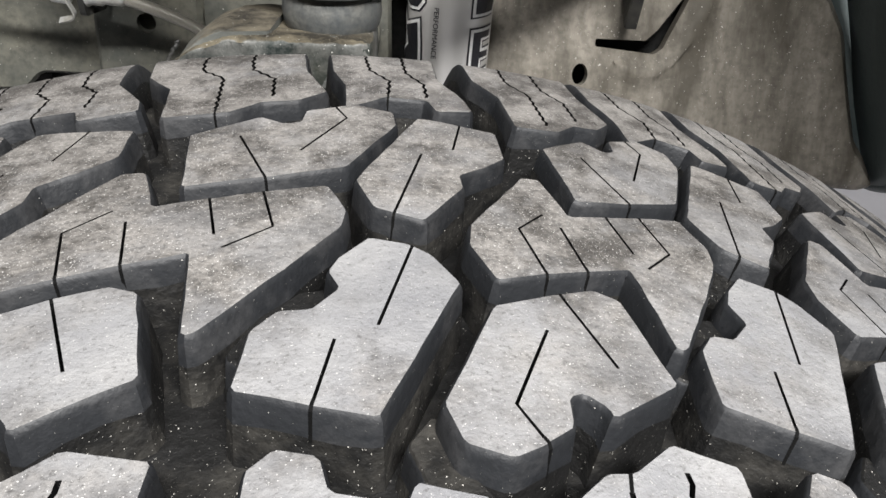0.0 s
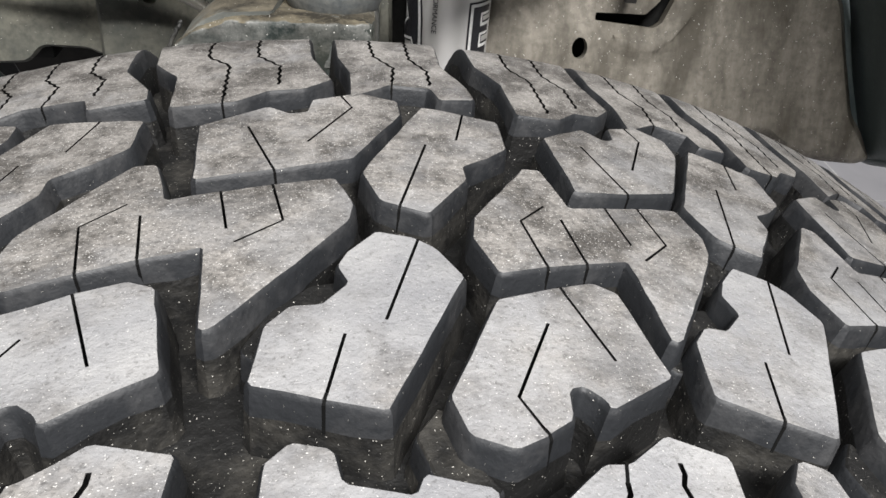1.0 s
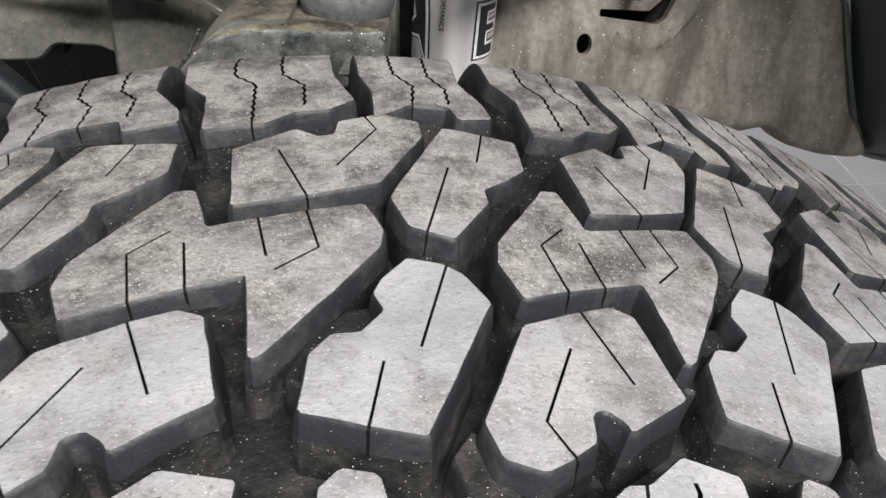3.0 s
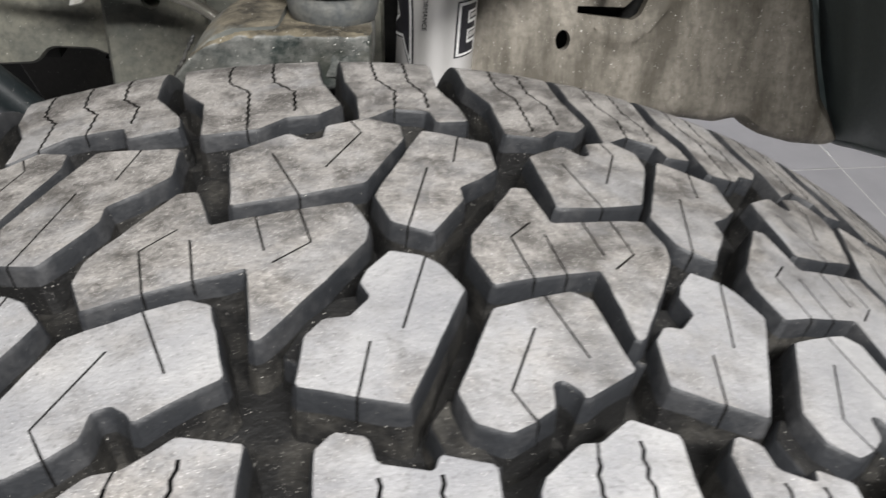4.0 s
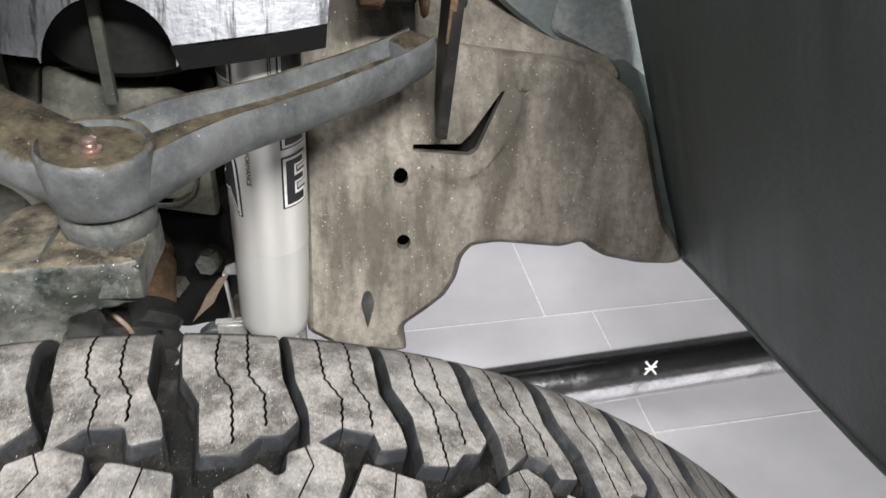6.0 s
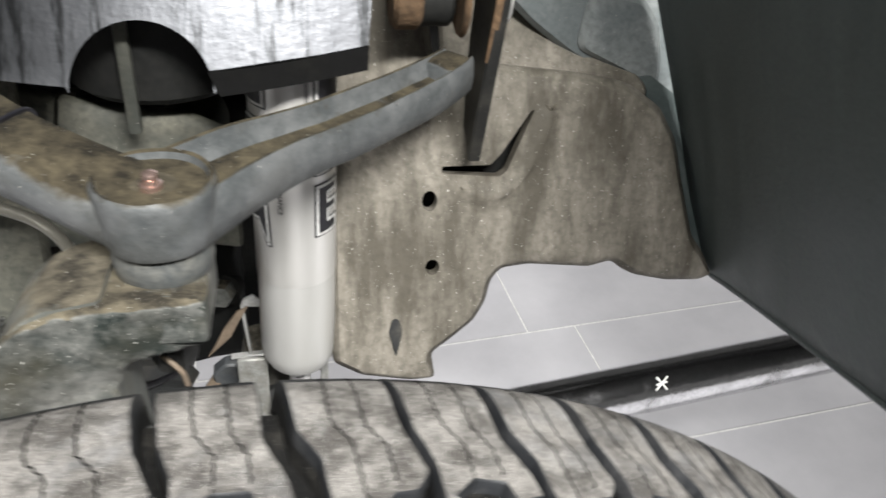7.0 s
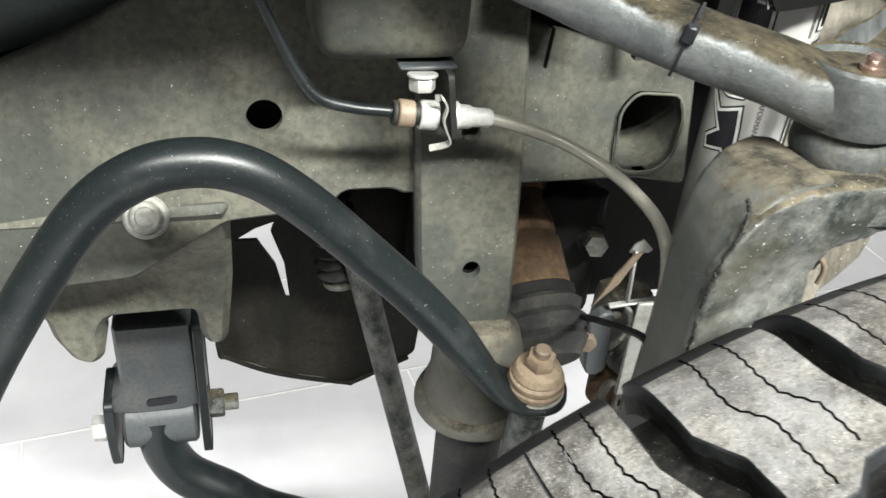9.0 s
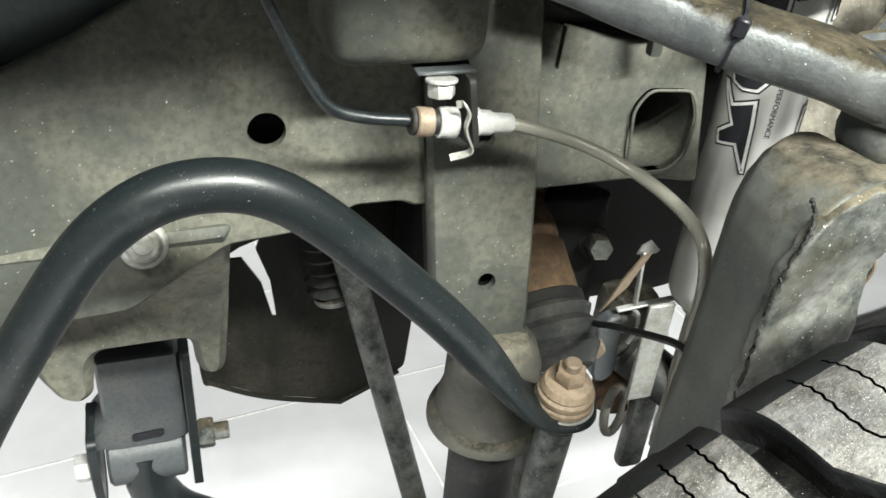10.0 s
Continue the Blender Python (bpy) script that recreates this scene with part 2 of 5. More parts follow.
def braid():
    m = Mat("clear_braided_hose")
    w = m.node("ShaderNodeTexWave", Scale=620.0, Distortion=2.0)
    m.link(m.place(), w.inputs["Vector"])
    bm1 = m.bump(w.outputs["Fac"], 0.25, 0.0006)
    m.link(bm1.outputs[0], m.b.inputs["Normal"])
    return m.done(m.mix(w.outputs["Fac"], (0.21, 0.198, 0.165), (0.35, 0.335, 0.29)), 0.32, 0.2, 0.6)


BRAID = braid()


# ---- mesh helpers ----
def finish(bm, angle=38):
    bmesh.ops.recalc_face_normals(bm, faces=bm.faces)
    lim = radians(angle)
    for f in bm.faces:
        f.smooth = True
    for e in bm.edges:
        e.smooth = len(e.link_faces) == 2 and e.calc_face_angle(0) < lim
    return bm


def mesh_of(name, bm, *mats, angle=38, tidy=True):
    if tidy:
        finish(bm, angle)
    me = bpy.data.meshes.new(name)
    bm.to_mesh(me)
    bm.free()
    for m in mats:
        me.materials.append(m)
    return me


def part(name, bm, material, parent, label="", angle=38):
    """One mesh object under a thing or a part; its points are given in the world."""
    ob = new(name, mesh_of(name, bm, *(material if isinstance(material, tuple) else (material,)), angle=angle))
    ob.parent = parent
    if parent is not None:
        ob.matrix_parent_inverse = parent.matrix_world.inverted()
    return tagged(ob, label) if label else ob


def thing(name, at, label, category, group="", kind=""):
    """An empty at a thing's base, to carry its parts."""
    ob = new(name)
    ob.empty_display_size = 0.02
    ob.matrix_world = pose(*at)
    ob.matrix_basis = pose(*at)
    bpy.context.view_layer.update()
    return tagged(ob, label, category, group, kind)


def single(name, bm, material, label, category, group="", kind="", angle=38):
    ob = new(name, mesh_of(name, bm, *(material if isinstance(material, tuple) else (material,)), angle=angle))
    return tagged(ob, label, category, group, kind)


def catmull(points, steps):
    pts = [Vector(p) for p in points]
    ext = [2 * pts[0] - pts[1], *pts, 2 * pts[-1] - pts[-2]]
    out = []
    for i in range(1, len(ext) - 2):
        a, b, c, d = ext[i - 1 : i + 3]
        for k in range(steps):
            t = k / steps
            out.append(0.5 * ((2 * b) + (c - a) * t + (2 * a - 5 * b + 4 * c - d) * t * t + (3 * b - a - 3 * c + d) * t**3))
    return [*out, pts[-1]]


def sweep(points, profile, up=(0, 0, 1), scales=None, closed=True, second=()):
    """Carries a profile of (side, up) pairs along a line; scales: a (side, up) pair for each point."""
    bm = bmesh.new()
    rings = []
    for i, p in enumerate(points):
        d = (points[min(i + 1, len(points) - 1)] - points[max(i - 1, 0)]).normalized()
        side = d.cross(Vector(up)).normalized()
        top = side.cross(d).normalized()
        sx, sy = scales[i] if scales else (1, 1)
        rings.append([bm.verts.new(p + side * u * sx + top * v * sy) for u, v in profile])
    n = len(profile)
    for a, b in zip(rings, rings[1:]):
        for k in range(n):
            bm.faces.new((a[k], a[(k + 1) % n], b[(k + 1) % n], b[k])).material_index = int(k in second)
    if closed:
        bm.faces.new(rings[0][::-1])
        bm.faces.new(rings[-1])
    return bm


def circle(r, n=20):
    return [(r * math.cos(2 * math.pi * k / n), r * math.sin(2 * math.pi * k / n)) for k in range(n)]


def tube(points, r, steps=8, n=20, up=(0, 0, 1), taper=None):
    pts = catmull(points, steps) if len(points) > 2 else [Vector(p) for p in points]
    sc = None
    if taper:
        sc = [(taper(i / (len(pts) - 1)),) * 2 for i in range(len(pts))]
    return sweep(pts, circle(r, n), up, sc)


def lathe(profile, m, n=32, cap=True):
    """Turns (radius, height) pairs about the z axis of the pose m."""
    bm = bmesh.new()
    rings = [[bm.verts.new(m @ Vector((r * math.cos(2 * math.pi * k / n), r * math.sin(2 * math.pi * k / n), h))) for k in range(n)] for r, h in profile]
    for a, b in zip(rings, rings[1:]):
        for k in range(n):
            bm.faces.new((a[k], a[(k + 1) % n], b[(k + 1) % n], b[k]))
    if cap:
        bm.faces.new(rings[0][::-1])
        bm.faces.new(rings[-1])
    return bm


def axis_pose(a, b):
    """A pose at a whose z axis points to b."""
    a, b = Vector(a), Vector(b)
    return Matrix.Translation(a) @ (b - a).to_track_quat("Z", "Y").to_matrix().to_4x4()


def rod(a, b, r, bevel=0.001, n=24):
    h = (Vector(b) - Vector(a)).length
    c = min(bevel, r * 0.4, h * 0.4)
    return lathe([(r - c, 0), (r, c), (r, h - c), (r - c, h)], axis_pose(a, b), n)


def hexnut(a, b, r):
    h = (Vector(b) - Vector(a)).length
    return lathe([(r * 0.9, 0), (r, h * 0.15), (r, h * 0.85), (r * 0.9, h)], axis_pose(a, b), 6)


def block(lo, hi, bevel=0.004, segments=2, m=None):
    bm = bmesh.new()
    bmesh.ops.create_cube(bm, size=1)
    lo, hi = Vector(lo), Vector(hi)
    for v in bm.verts:
        v.co = Vector((lo[i] + (v.co[i] + 0.5) * (hi[i] - lo[i]) for i in range(3)))
    if bevel:
        bmesh.ops.bevel(bm, geom=list(bm.edges), offset=bevel, segments=segments, profile=0.6, affect="EDGES")
    if m is not None:
        bmesh.ops.transform(bm, matrix=m, verts=bm.verts)
    return bm


def roughen(bm, amount, scale):
    """Pushes the points of a mesh about, as on a rough casting."""
    for v in bm.verts:
        v.co += noise.noise_vector(v.co * scale) * amount
    return bm


def lump(lo, hi, bevel, amount=0.0015, scale=40.0, cuts=4, m=None):
    bm = block(lo, hi, bevel, 2, m)
    bmesh.ops.subdivide_edges(bm, edges=bm.edges[:], cuts=cuts, use_grid_fill=True)
    return roughen(bm, amount, scale)


def inside(p, poly):
    x, y = p
    c = False
    for (x0, y0), (x1, y1) in zip(poly, poly[1:] + poly[:1]):
        if (y0 > y) != (y1 > y) and x < (x1 - x0) * (y - y0) / (y1 - y0) + x0:
            c = not c
    return c


def densify(poly, step):
    out = []
    for a, b in zip(poly, poly[1:] + poly[:1]):
        n = max(1, int(math.hypot(b[0] - a[0], b[1] - a[1]) / step))
        out += [(a[0] + (b[0] - a[0]) * k / n, a[1] + (b[1] - a[1]) * k / n) for k in range(n)]
    return out


def area2(poly):
    return sum(a[0] * b[1] - b[0] * a[1] for a, b in zip(poly, poly[1:] + poly[:1]))


def offset(poly, d):
    """Moves a closed outline outwards by d (inwards: minus)."""
    s = 1 if area2(poly) > 0 else -1
    out = []
    for a, b, c in zip(poly[-1:] + poly[:-1], poly, poly[1:] + poly[:1]):
        e, f = Vector((b[0] - a[0], b[1] - a[1])), Vector((c[0] - b[0], c[1] - b[1]))
        e, f = e.normalized(), f.normalized()
        n = Vector((e.y + f.y, -e.x - f.x)) * s
        q = max(0.35, n.length_squared / 2)
        out.append((b[0] + n.x * d / q, b[1] + n.y * d / q))
    return out


def rounded(poly, r, n=3):
    """Cuts each corner of an outline with a short curve."""
    out = []
    for a, b, c in zip(poly[-1:] + poly[:-1], poly, poly[1:] + poly[:1]):
        a, b, c = Vector(a), Vector(b), Vector(c)
        k0, k1 = min(r, (a - b).length * 0.45), min(r, (c - b).length * 0.45)
        p, q = b + (a - b).normalized() * k0, b + (c - b).normalized() * k1
        for i in range(n + 1):
            t = i / n
            v = p * (1 - t) ** 2 + b * 2 * t * (1 - t) + q * t * t
            out.append((v.x, v.y))
    return out


def buffer_line(line, w):
    """A narrow closed outline round an open line."""
    left, right = [], []
    for i, p in enumerate(line):
        a, b = line[max(i - 1, 0)], line[min(i + 1, len(line) - 1)]
        d = Vector((b[0] - a[0], b[1] - a[1])).normalized()
        left.append((p[0] - d.y * w / 2, p[1] + d.x * w / 2))
        right.append((p[0] + d.y * w / 2, p[1] - d.x * w / 2))
    return left + right[::-1]


def fill(outline, holes, loops, grid):
    """Triangulates an outline with holes, inner loops and a grid of inner points. Returns points, triangles and each outline point's index."""
    pts, edges = [], []
    for loop in (outline, *holes, *loops):
        k = len(pts)
        pts += loop
        edges += [(k + i, k + (i + 1) % len(loop)) for i in range(len(loop))]
    xs, ys = [p[0] for p in outline], [p[1] for p in outline]
    rng = random.Random(len(pts))
    keep = offset(outline, -grid * 0.45)
    gx = min(xs)
    while gx < max(xs):
        gy = min(ys)
        while gy < max(ys):
            p = (gx + rng.uniform(-0.2, 0.2) * grid, gy + rng.uniform(-0.2, 0.2) * grid)
            if inside(p, keep) and not any(inside(p, h) for h in holes):
                pts.append(p)
            gy += grid
        gx += grid
    vs, _, fs, ov, _, _ = geometry.delaunay_2d_cdt([Vector(p) for p in pts], edges, [], 0, 1e-7)
    where = {}
    for i, src in enumerate(ov):
        for s in src:
            where[s] = i
    tri = []
    for f in fs:
        c = sum((vs[i] for i in f), Vector((0, 0))) / len(f)
        if inside(c, outline) and not any(inside(c, h) for h in holes):
            tri.append(tuple(f))
    return [tuple(v) for v in vs], tri, [where[i] for i in range(len(outline))]


def sheet(outline, holes, fun, thick, grid, pockets=(), roll=0.0):
    """A plate with holes and pressed pockets. fun(u, v, w) gives the place of a point w metres behind the front face; roll bends the rim back."""
    loops, pits = [], []
    for poly, depth, wall in pockets:
        inner = offset(poly, -wall) if isinstance(wall, float) else wall
        loops += [densify(poly, grid), densify(inner, grid)]
        pits.append((offset(inner, 1e-5), depth))
    outline = densify(outline, grid)
    rim = None
    if roll:
        rim = offset(outline, -roll * 0.8)
        loops.append(rim)
    pts, tri, idx = fill(outline, [densify(h, grid) for h in holes], loops, grid)
    ring = set(idx)
    bm = bmesh.new()
    front, back = [], []
    for i, p in enumerate(pts):
        w = sum(d for poly, d in pits if inside(p, poly)) + (roll if i in ring and roll else 0)
        front.append(bm.verts.new(fun(p[0], p[1], w)))
        back.append(bm.verts.new(fun(p[0], p[1], w + thick)))
    count = {}
    for f in tri:
        bm.faces.new([front[i] for i in f])
        bm.faces.new([back[i] for i in f[::-1]])
        for a, b in zip(f, f[1:] + f[:1]):
            count[(a, b)] = count.get((a, b), 0) + 1
    for a, b in list(count):
        if (b, a) not in count:
            bm.faces.new((front[b], front[a], back[a], back[b]))
    bmesh.ops.delete(bm, geom=[v for v in bm.verts if not v.link_faces], context="VERTS")
    return bm


def disc_hole(x, y, rx, ry=None, n=14):
    ry = ry or rx
    return [(x + rx * math.cos(2 * math.pi * k / n), y + ry * math.sin(2 * math.pi * k / n)) for k in range(n)]


# ---- workshop ----
def room():
    x0, x1, y0, y1, h, w = -2.7, 2.9, -3.2, 3.6, 3.0, 0.12
    single("floor", block((x0, y0, -0.08), (x1, y1, -0.0009), 0), GROUT, "pale grout bed of a tiled workshop floor", "floor", kind="structure")
    single("ceiling", block((x0, y0, h), (x1, y1, h + w), 0), CEILPAINT, "plain grey workshop ceiling", "ceiling", kind="structure")
    single("wall_north", block((x0, y1, 0), (x1, y1 + w, h), 0), WALLPAINT, "plain grey workshop wall", "wall", kind="structure")
    single("wall_south", block((x0, y0 - w, 0), (x1, y0, h), 0), WALLPAINT, "plain grey workshop wall", "wall", kind="structure")
    single("wall_east", block((x1, y0 - w, 0), (x1 + w, y1 + w, h), 0), WALLPAINT, "plain grey workshop wall", "wall", kind="structure")
    single("wall_west", block((x0 - w, y0 - w, 0), (x0, y1 + w, h), 0), WALLPAINT, "plain grey workshop wall", "wall", kind="structure")


room()


# ---- tyre ----
TYRE_R, TYRE_K, TYRE_YC = 0.432, 0.2235, 0.0051
AXIS = Vector((-0.0915, 0.9933, -0.0702)).normalized()
EX = (Vector((1, 0, 0)) - AXIS * AXIS.x).normalized()
EZ = EX.cross(AXIS)
TYRE = Matrix.Translation((-0.0196, 0.1846, 0.4285)) @ Matrix((EX, AXIS, EZ)).transposed().to_4x4()
DEPTH = 0.0150
EDGE = 101.0


def tread_point(u, s, down):
    """Millimetres round and across the tread, metres below its face, to a point in the tyre's own axes."""
    over = max(0.0, -146.5 - s)
    fall = 0.0000155 * max(0.0, s - 84.0) ** 2
    r = TYRE_R - TYRE_K * (s / 1000 - TYRE_YC) ** 2 - 0.0000155 * over * over - fall - down
    a = u / 1000 / TYRE_R
    return (r * math.sin(a), s / 1000, r * math.cos(a))


# Outlines in millimetres: round the tread from the pitch's middle, and across it.
CENTRE = [(-12.5, -8.7), (-8.1, -9.2), (-4.2, -28.1), (6.6, -25.6), (27.5, -20.2), (31.0, -32.5), (30.0, -40.2), (21.5, -57.0), (9.2, -78.2), (7.2, -78.7), (5.2, -50.2), (-14.8, -55.9), (-27.0, -60.0), (-31.0, -46.1), (-29.9, -37.9)]
HEART = [(-2.2, 13.7), (12.3, 25.0), (18.0, 19.4), (21.4, 21.0), (22.3, 29.8), (33.2, 36.0), (42.0, 30.3), (42.3, 20.0), (31.2, -9.2), (15.8, -15.2), (0.1, -18.6)]
SLANT = [(-37.2, 27.0), (-15.3, 20.6), (-15.6, 2.2), (-23.0, -5.8), (-29.6, -10.8), (-29.6, -18.7), (-40.6, -36.3), (-51.6, -31.0), (-56.0, -16.9)]
LONG = [(-53.3, -45.1), (-44.8, -47.4), (-40.2, -51.4), (-35.1, -61.5), (-53.3, -102.0), (-65.0, -98.6), (-77.8, -94.4), (-76.0, -78.4), (-71.4, -72.3), (-65.5, -72.2), (-59.7, -65.2), (-61.9, -59.0), (-59.4, -53.0)]
CLAW = [(-29.2, -69.9), (-15.1, -64.0), (-6.5, -61.0), (-1.4, -63.8), (2.9, -90.0), (-11.9, -100.4), (-12.9, -98.0), (-16.2, -94.4), (-19.3, -95.6), (-20.2, -102.7), (-25.5, -107.2), (-31.7, -110.7), (-39.6, -107.5), (-41.9, -98.6)]
SHOULDER = [(-22, 121), (-21, 85), (-20, 69), (-13, 54), (-12, 29), (2, 30), (9, 38), (17, 39), (23, 47), (18, 68), (17, 85), (17, 117), (-2, 117), (-3, 121)]
SHOULDER_B = [(-21, 121), (-20, 85), (-19, 69), (-15, 53), (-15, 33), (-3, 44), (10, 43), (12, 34), (23, 37), (22, 46), (15, 66), (15, 85), (15, 117), (-3, 117), (-4, 121)]
NEAR = [(-18.5, -198), (-18.5, -126), (-16, -121.5), (-7.2, -113.4), (-2, -113), (6.2, -106), (17.5, -110), (16.5, -121), (16.2, -140), (17, -198)]
NEAR_B = [(-14.5, -198), (-14.5, -113.5), (-11.3, -108.5), (-5.8, -110.5), (-4.6, -117.5), (4.4, -120.2), (5.6, -116), (14.5, -119), (14.0, -140), (14.5, -198)]
STEP = [(-78, -81), (-73, -72), (-67, -71), (-60.5, -63), (-62.5, -57), (-68, -58), (-76, -67), (-81, -78)]
WEDGE = [(-43, -95), (-48, -102), (-44, -114), (-34, -114.5), (-39, -107)]
SIPES = {
    "CENTRE": [[(-11.0, -28.6), (-18.4, -37.0), (-15.6, -55.2)], [(-7.8, -34.4), (-5.8, -51.8)], [(6.1, -26.6), (8.4, -42.7)], [(15.8, -24.0), (18.3, -40.0), (10.2, -48.6)]],
    "HEART": [[(8.6, 11.6), (14.9, -13.0)], [(29.0, 33.0), (31.4, 24.6), (21.8, 1.0)]],
    "SLANT": [[(-38.3, 0.9), (-47.0, -32.2)], [(-25.6, 22.6), (-29.4, 5.0)]],
    "LONG": [[(-44.2, -48.4), (-52.5, -77.1)], [(-60.6, -81.2), (-64.0, -97.6)]],
    "CLAW": [[(-13.9, -65.2), (-7.8, -86.6)], [(-19.6, -76.5), (-29.4, -98.1), (-26.0, -106.0)]],
    "NEAR": [[(7, -112), (6, -122), (7, -134), (5, -150), (5, -185)], [(-4, -117), (-5.5, -124), (-4.5, -136), (-5.5, -150), (-5, -185)]],
    "NEAR_B": [[(-4.6, -121), (-4.2, -130), (-5.5, -142), (-5, -160), (-5, -185)], [(5.5, -121), (5, -130), (6, -142), (5, -160), (5, -185)]],
    "SHOULDER": [[(-7, 108), (-7, 97), (-8, 82), (-7.4, 72), (-1.6, 62), (-0.8, 34)], [(4.4, 108), (4.4, 97), (4.2, 80), (5, 70), (10.6, 60), (11, 43)]],
    "SHOULDER_B": [[(-8, 108), (-8, 97), (-8, 82), (-7, 71), (-1, 60), (-2, 47)], [(4.5, 108), (4.5, 97), (4.5, 82), (5, 70), (10, 59), (10, 46)]],
    "SHOULDER_C": [[(-13.5, 108), (-13.5, 97), (-13.2, 80), (-12.6, 70), (-8.4, 60), (-8.6, 41)], [(-3.5, 108), (-3.5, 97), (-3.4, 80), (-2.8, 70), (1.6, 60), (1.4, 47)], [(6.4, 108), (6.4, 97), (6.4, 80), (7, 70), (11.4, 60), (11.2, 46)]],
}


def saw(line):
    """A line with a small zigzag, as the sipes have."""
    out, k = [line[0]], 0
    for a, b in zip(line, line[1:]):
        d = Vector((b[0] - a[0], b[1] - a[1]))
        n = max(1, int(d.length / 2.2))
        side = Vector((-d.y, d.x)).normalized() * 0.34
        for i in range(1, n + 1):
            k += 1
            q = Vector(a) + d * (i / n) + side * (1 if k % 2 else -1)
            out.append((q.x, q.y))
    return out


def slit_shade_strip(bm, poly, e, d, sunk, reach=5.0, w=0.34):
    """Where a sipe ends near the block's edge, lays a near-black strip over the edge and down the wall, painting the
    shade of a slit that is not cut there.
    """
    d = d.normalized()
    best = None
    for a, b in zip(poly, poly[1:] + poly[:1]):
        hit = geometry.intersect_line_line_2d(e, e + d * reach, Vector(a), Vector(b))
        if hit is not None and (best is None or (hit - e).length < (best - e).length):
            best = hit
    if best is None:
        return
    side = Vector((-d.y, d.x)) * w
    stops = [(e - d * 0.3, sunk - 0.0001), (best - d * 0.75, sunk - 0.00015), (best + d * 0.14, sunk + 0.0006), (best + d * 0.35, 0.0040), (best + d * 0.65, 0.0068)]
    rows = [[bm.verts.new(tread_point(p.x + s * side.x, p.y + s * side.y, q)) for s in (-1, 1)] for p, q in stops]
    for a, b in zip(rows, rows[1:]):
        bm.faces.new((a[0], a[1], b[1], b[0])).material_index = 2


def tread_mesh(outline, sipes, f, sunk=0.0):
    """A tread block with a worn face, a rounded rim, clean upper walls, dusty lower walls darkened for groove shade,
    and slit-like sipes, bent round the tyre.
    """
    turn = lambda p: (p[0] * f, p[1])
    poly = densify(rounded([turn(p) for p in outline], 0.8, 1), 5)
    rng = random.Random(len(outline) + int(10 * f))
    poly = [(u + rng.uniform(-0.2, 0.2), s + rng.uniform(-0.2, 0.2)) for u, s in poly]
    if area2(poly) < 0:
        poly = poly[::-1]
    # The crease where the worn face ends and the shoulder falls away.
    cut = []
    for p, q in zip(poly, poly[1:] + poly[:1]):
        cut.append(p)
        if (p[1] - EDGE) * (q[1] - EDGE) < 0:
            t = (EDGE - p[1]) / (q[1] - p[1])
            cut.append((p[0] + t * (q[0] - p[0]), EDGE))
    poly = cut
    rims = [offset(poly, d) for d in (0.38, 0.75, 1.3, 2.3)]
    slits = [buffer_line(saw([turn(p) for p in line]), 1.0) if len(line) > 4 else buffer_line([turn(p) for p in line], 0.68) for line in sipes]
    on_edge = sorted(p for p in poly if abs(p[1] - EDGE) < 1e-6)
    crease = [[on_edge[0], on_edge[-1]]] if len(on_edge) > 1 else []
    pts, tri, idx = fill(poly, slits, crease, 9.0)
    bm = bmesh.new()
    upper = [bm.verts.new(tread_point(u, s, sunk + 0.00005 * math.sin(u * 0.7 + s))) for u, s in pts]
    count = {}
    for f3 in tri:
        face = bm.faces.new([upper[i] for i in f3])
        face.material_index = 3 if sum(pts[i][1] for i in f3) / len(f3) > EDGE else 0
        for a, b in zip(f3, f3[1:] + f3[:1]):
            count[(a, b)] = 1
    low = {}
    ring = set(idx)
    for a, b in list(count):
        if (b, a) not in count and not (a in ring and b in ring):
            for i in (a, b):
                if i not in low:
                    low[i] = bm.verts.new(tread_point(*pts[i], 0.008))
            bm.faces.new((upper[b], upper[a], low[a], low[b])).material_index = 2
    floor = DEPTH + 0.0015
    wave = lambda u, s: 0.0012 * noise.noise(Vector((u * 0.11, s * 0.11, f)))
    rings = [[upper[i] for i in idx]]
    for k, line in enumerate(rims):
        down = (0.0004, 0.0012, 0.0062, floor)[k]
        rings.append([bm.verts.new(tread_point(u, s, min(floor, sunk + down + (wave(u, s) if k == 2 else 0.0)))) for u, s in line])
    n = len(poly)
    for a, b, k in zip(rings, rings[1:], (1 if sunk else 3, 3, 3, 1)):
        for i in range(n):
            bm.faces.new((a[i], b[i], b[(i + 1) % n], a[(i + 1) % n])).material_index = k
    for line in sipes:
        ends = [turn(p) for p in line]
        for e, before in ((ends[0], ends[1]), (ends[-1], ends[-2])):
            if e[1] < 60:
                slit_shade_strip(bm, rims[1], Vector(e), Vector(e) - Vector(before), sunk)
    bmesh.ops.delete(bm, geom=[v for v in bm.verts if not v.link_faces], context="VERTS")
    return mesh_of("tread_block", bm, RUBBER_SIDE if sunk else RUBBER_TOP, RUBBER_SIDE, SIPE_AND_SHADE, RUBBER_EDGE, angle=34)


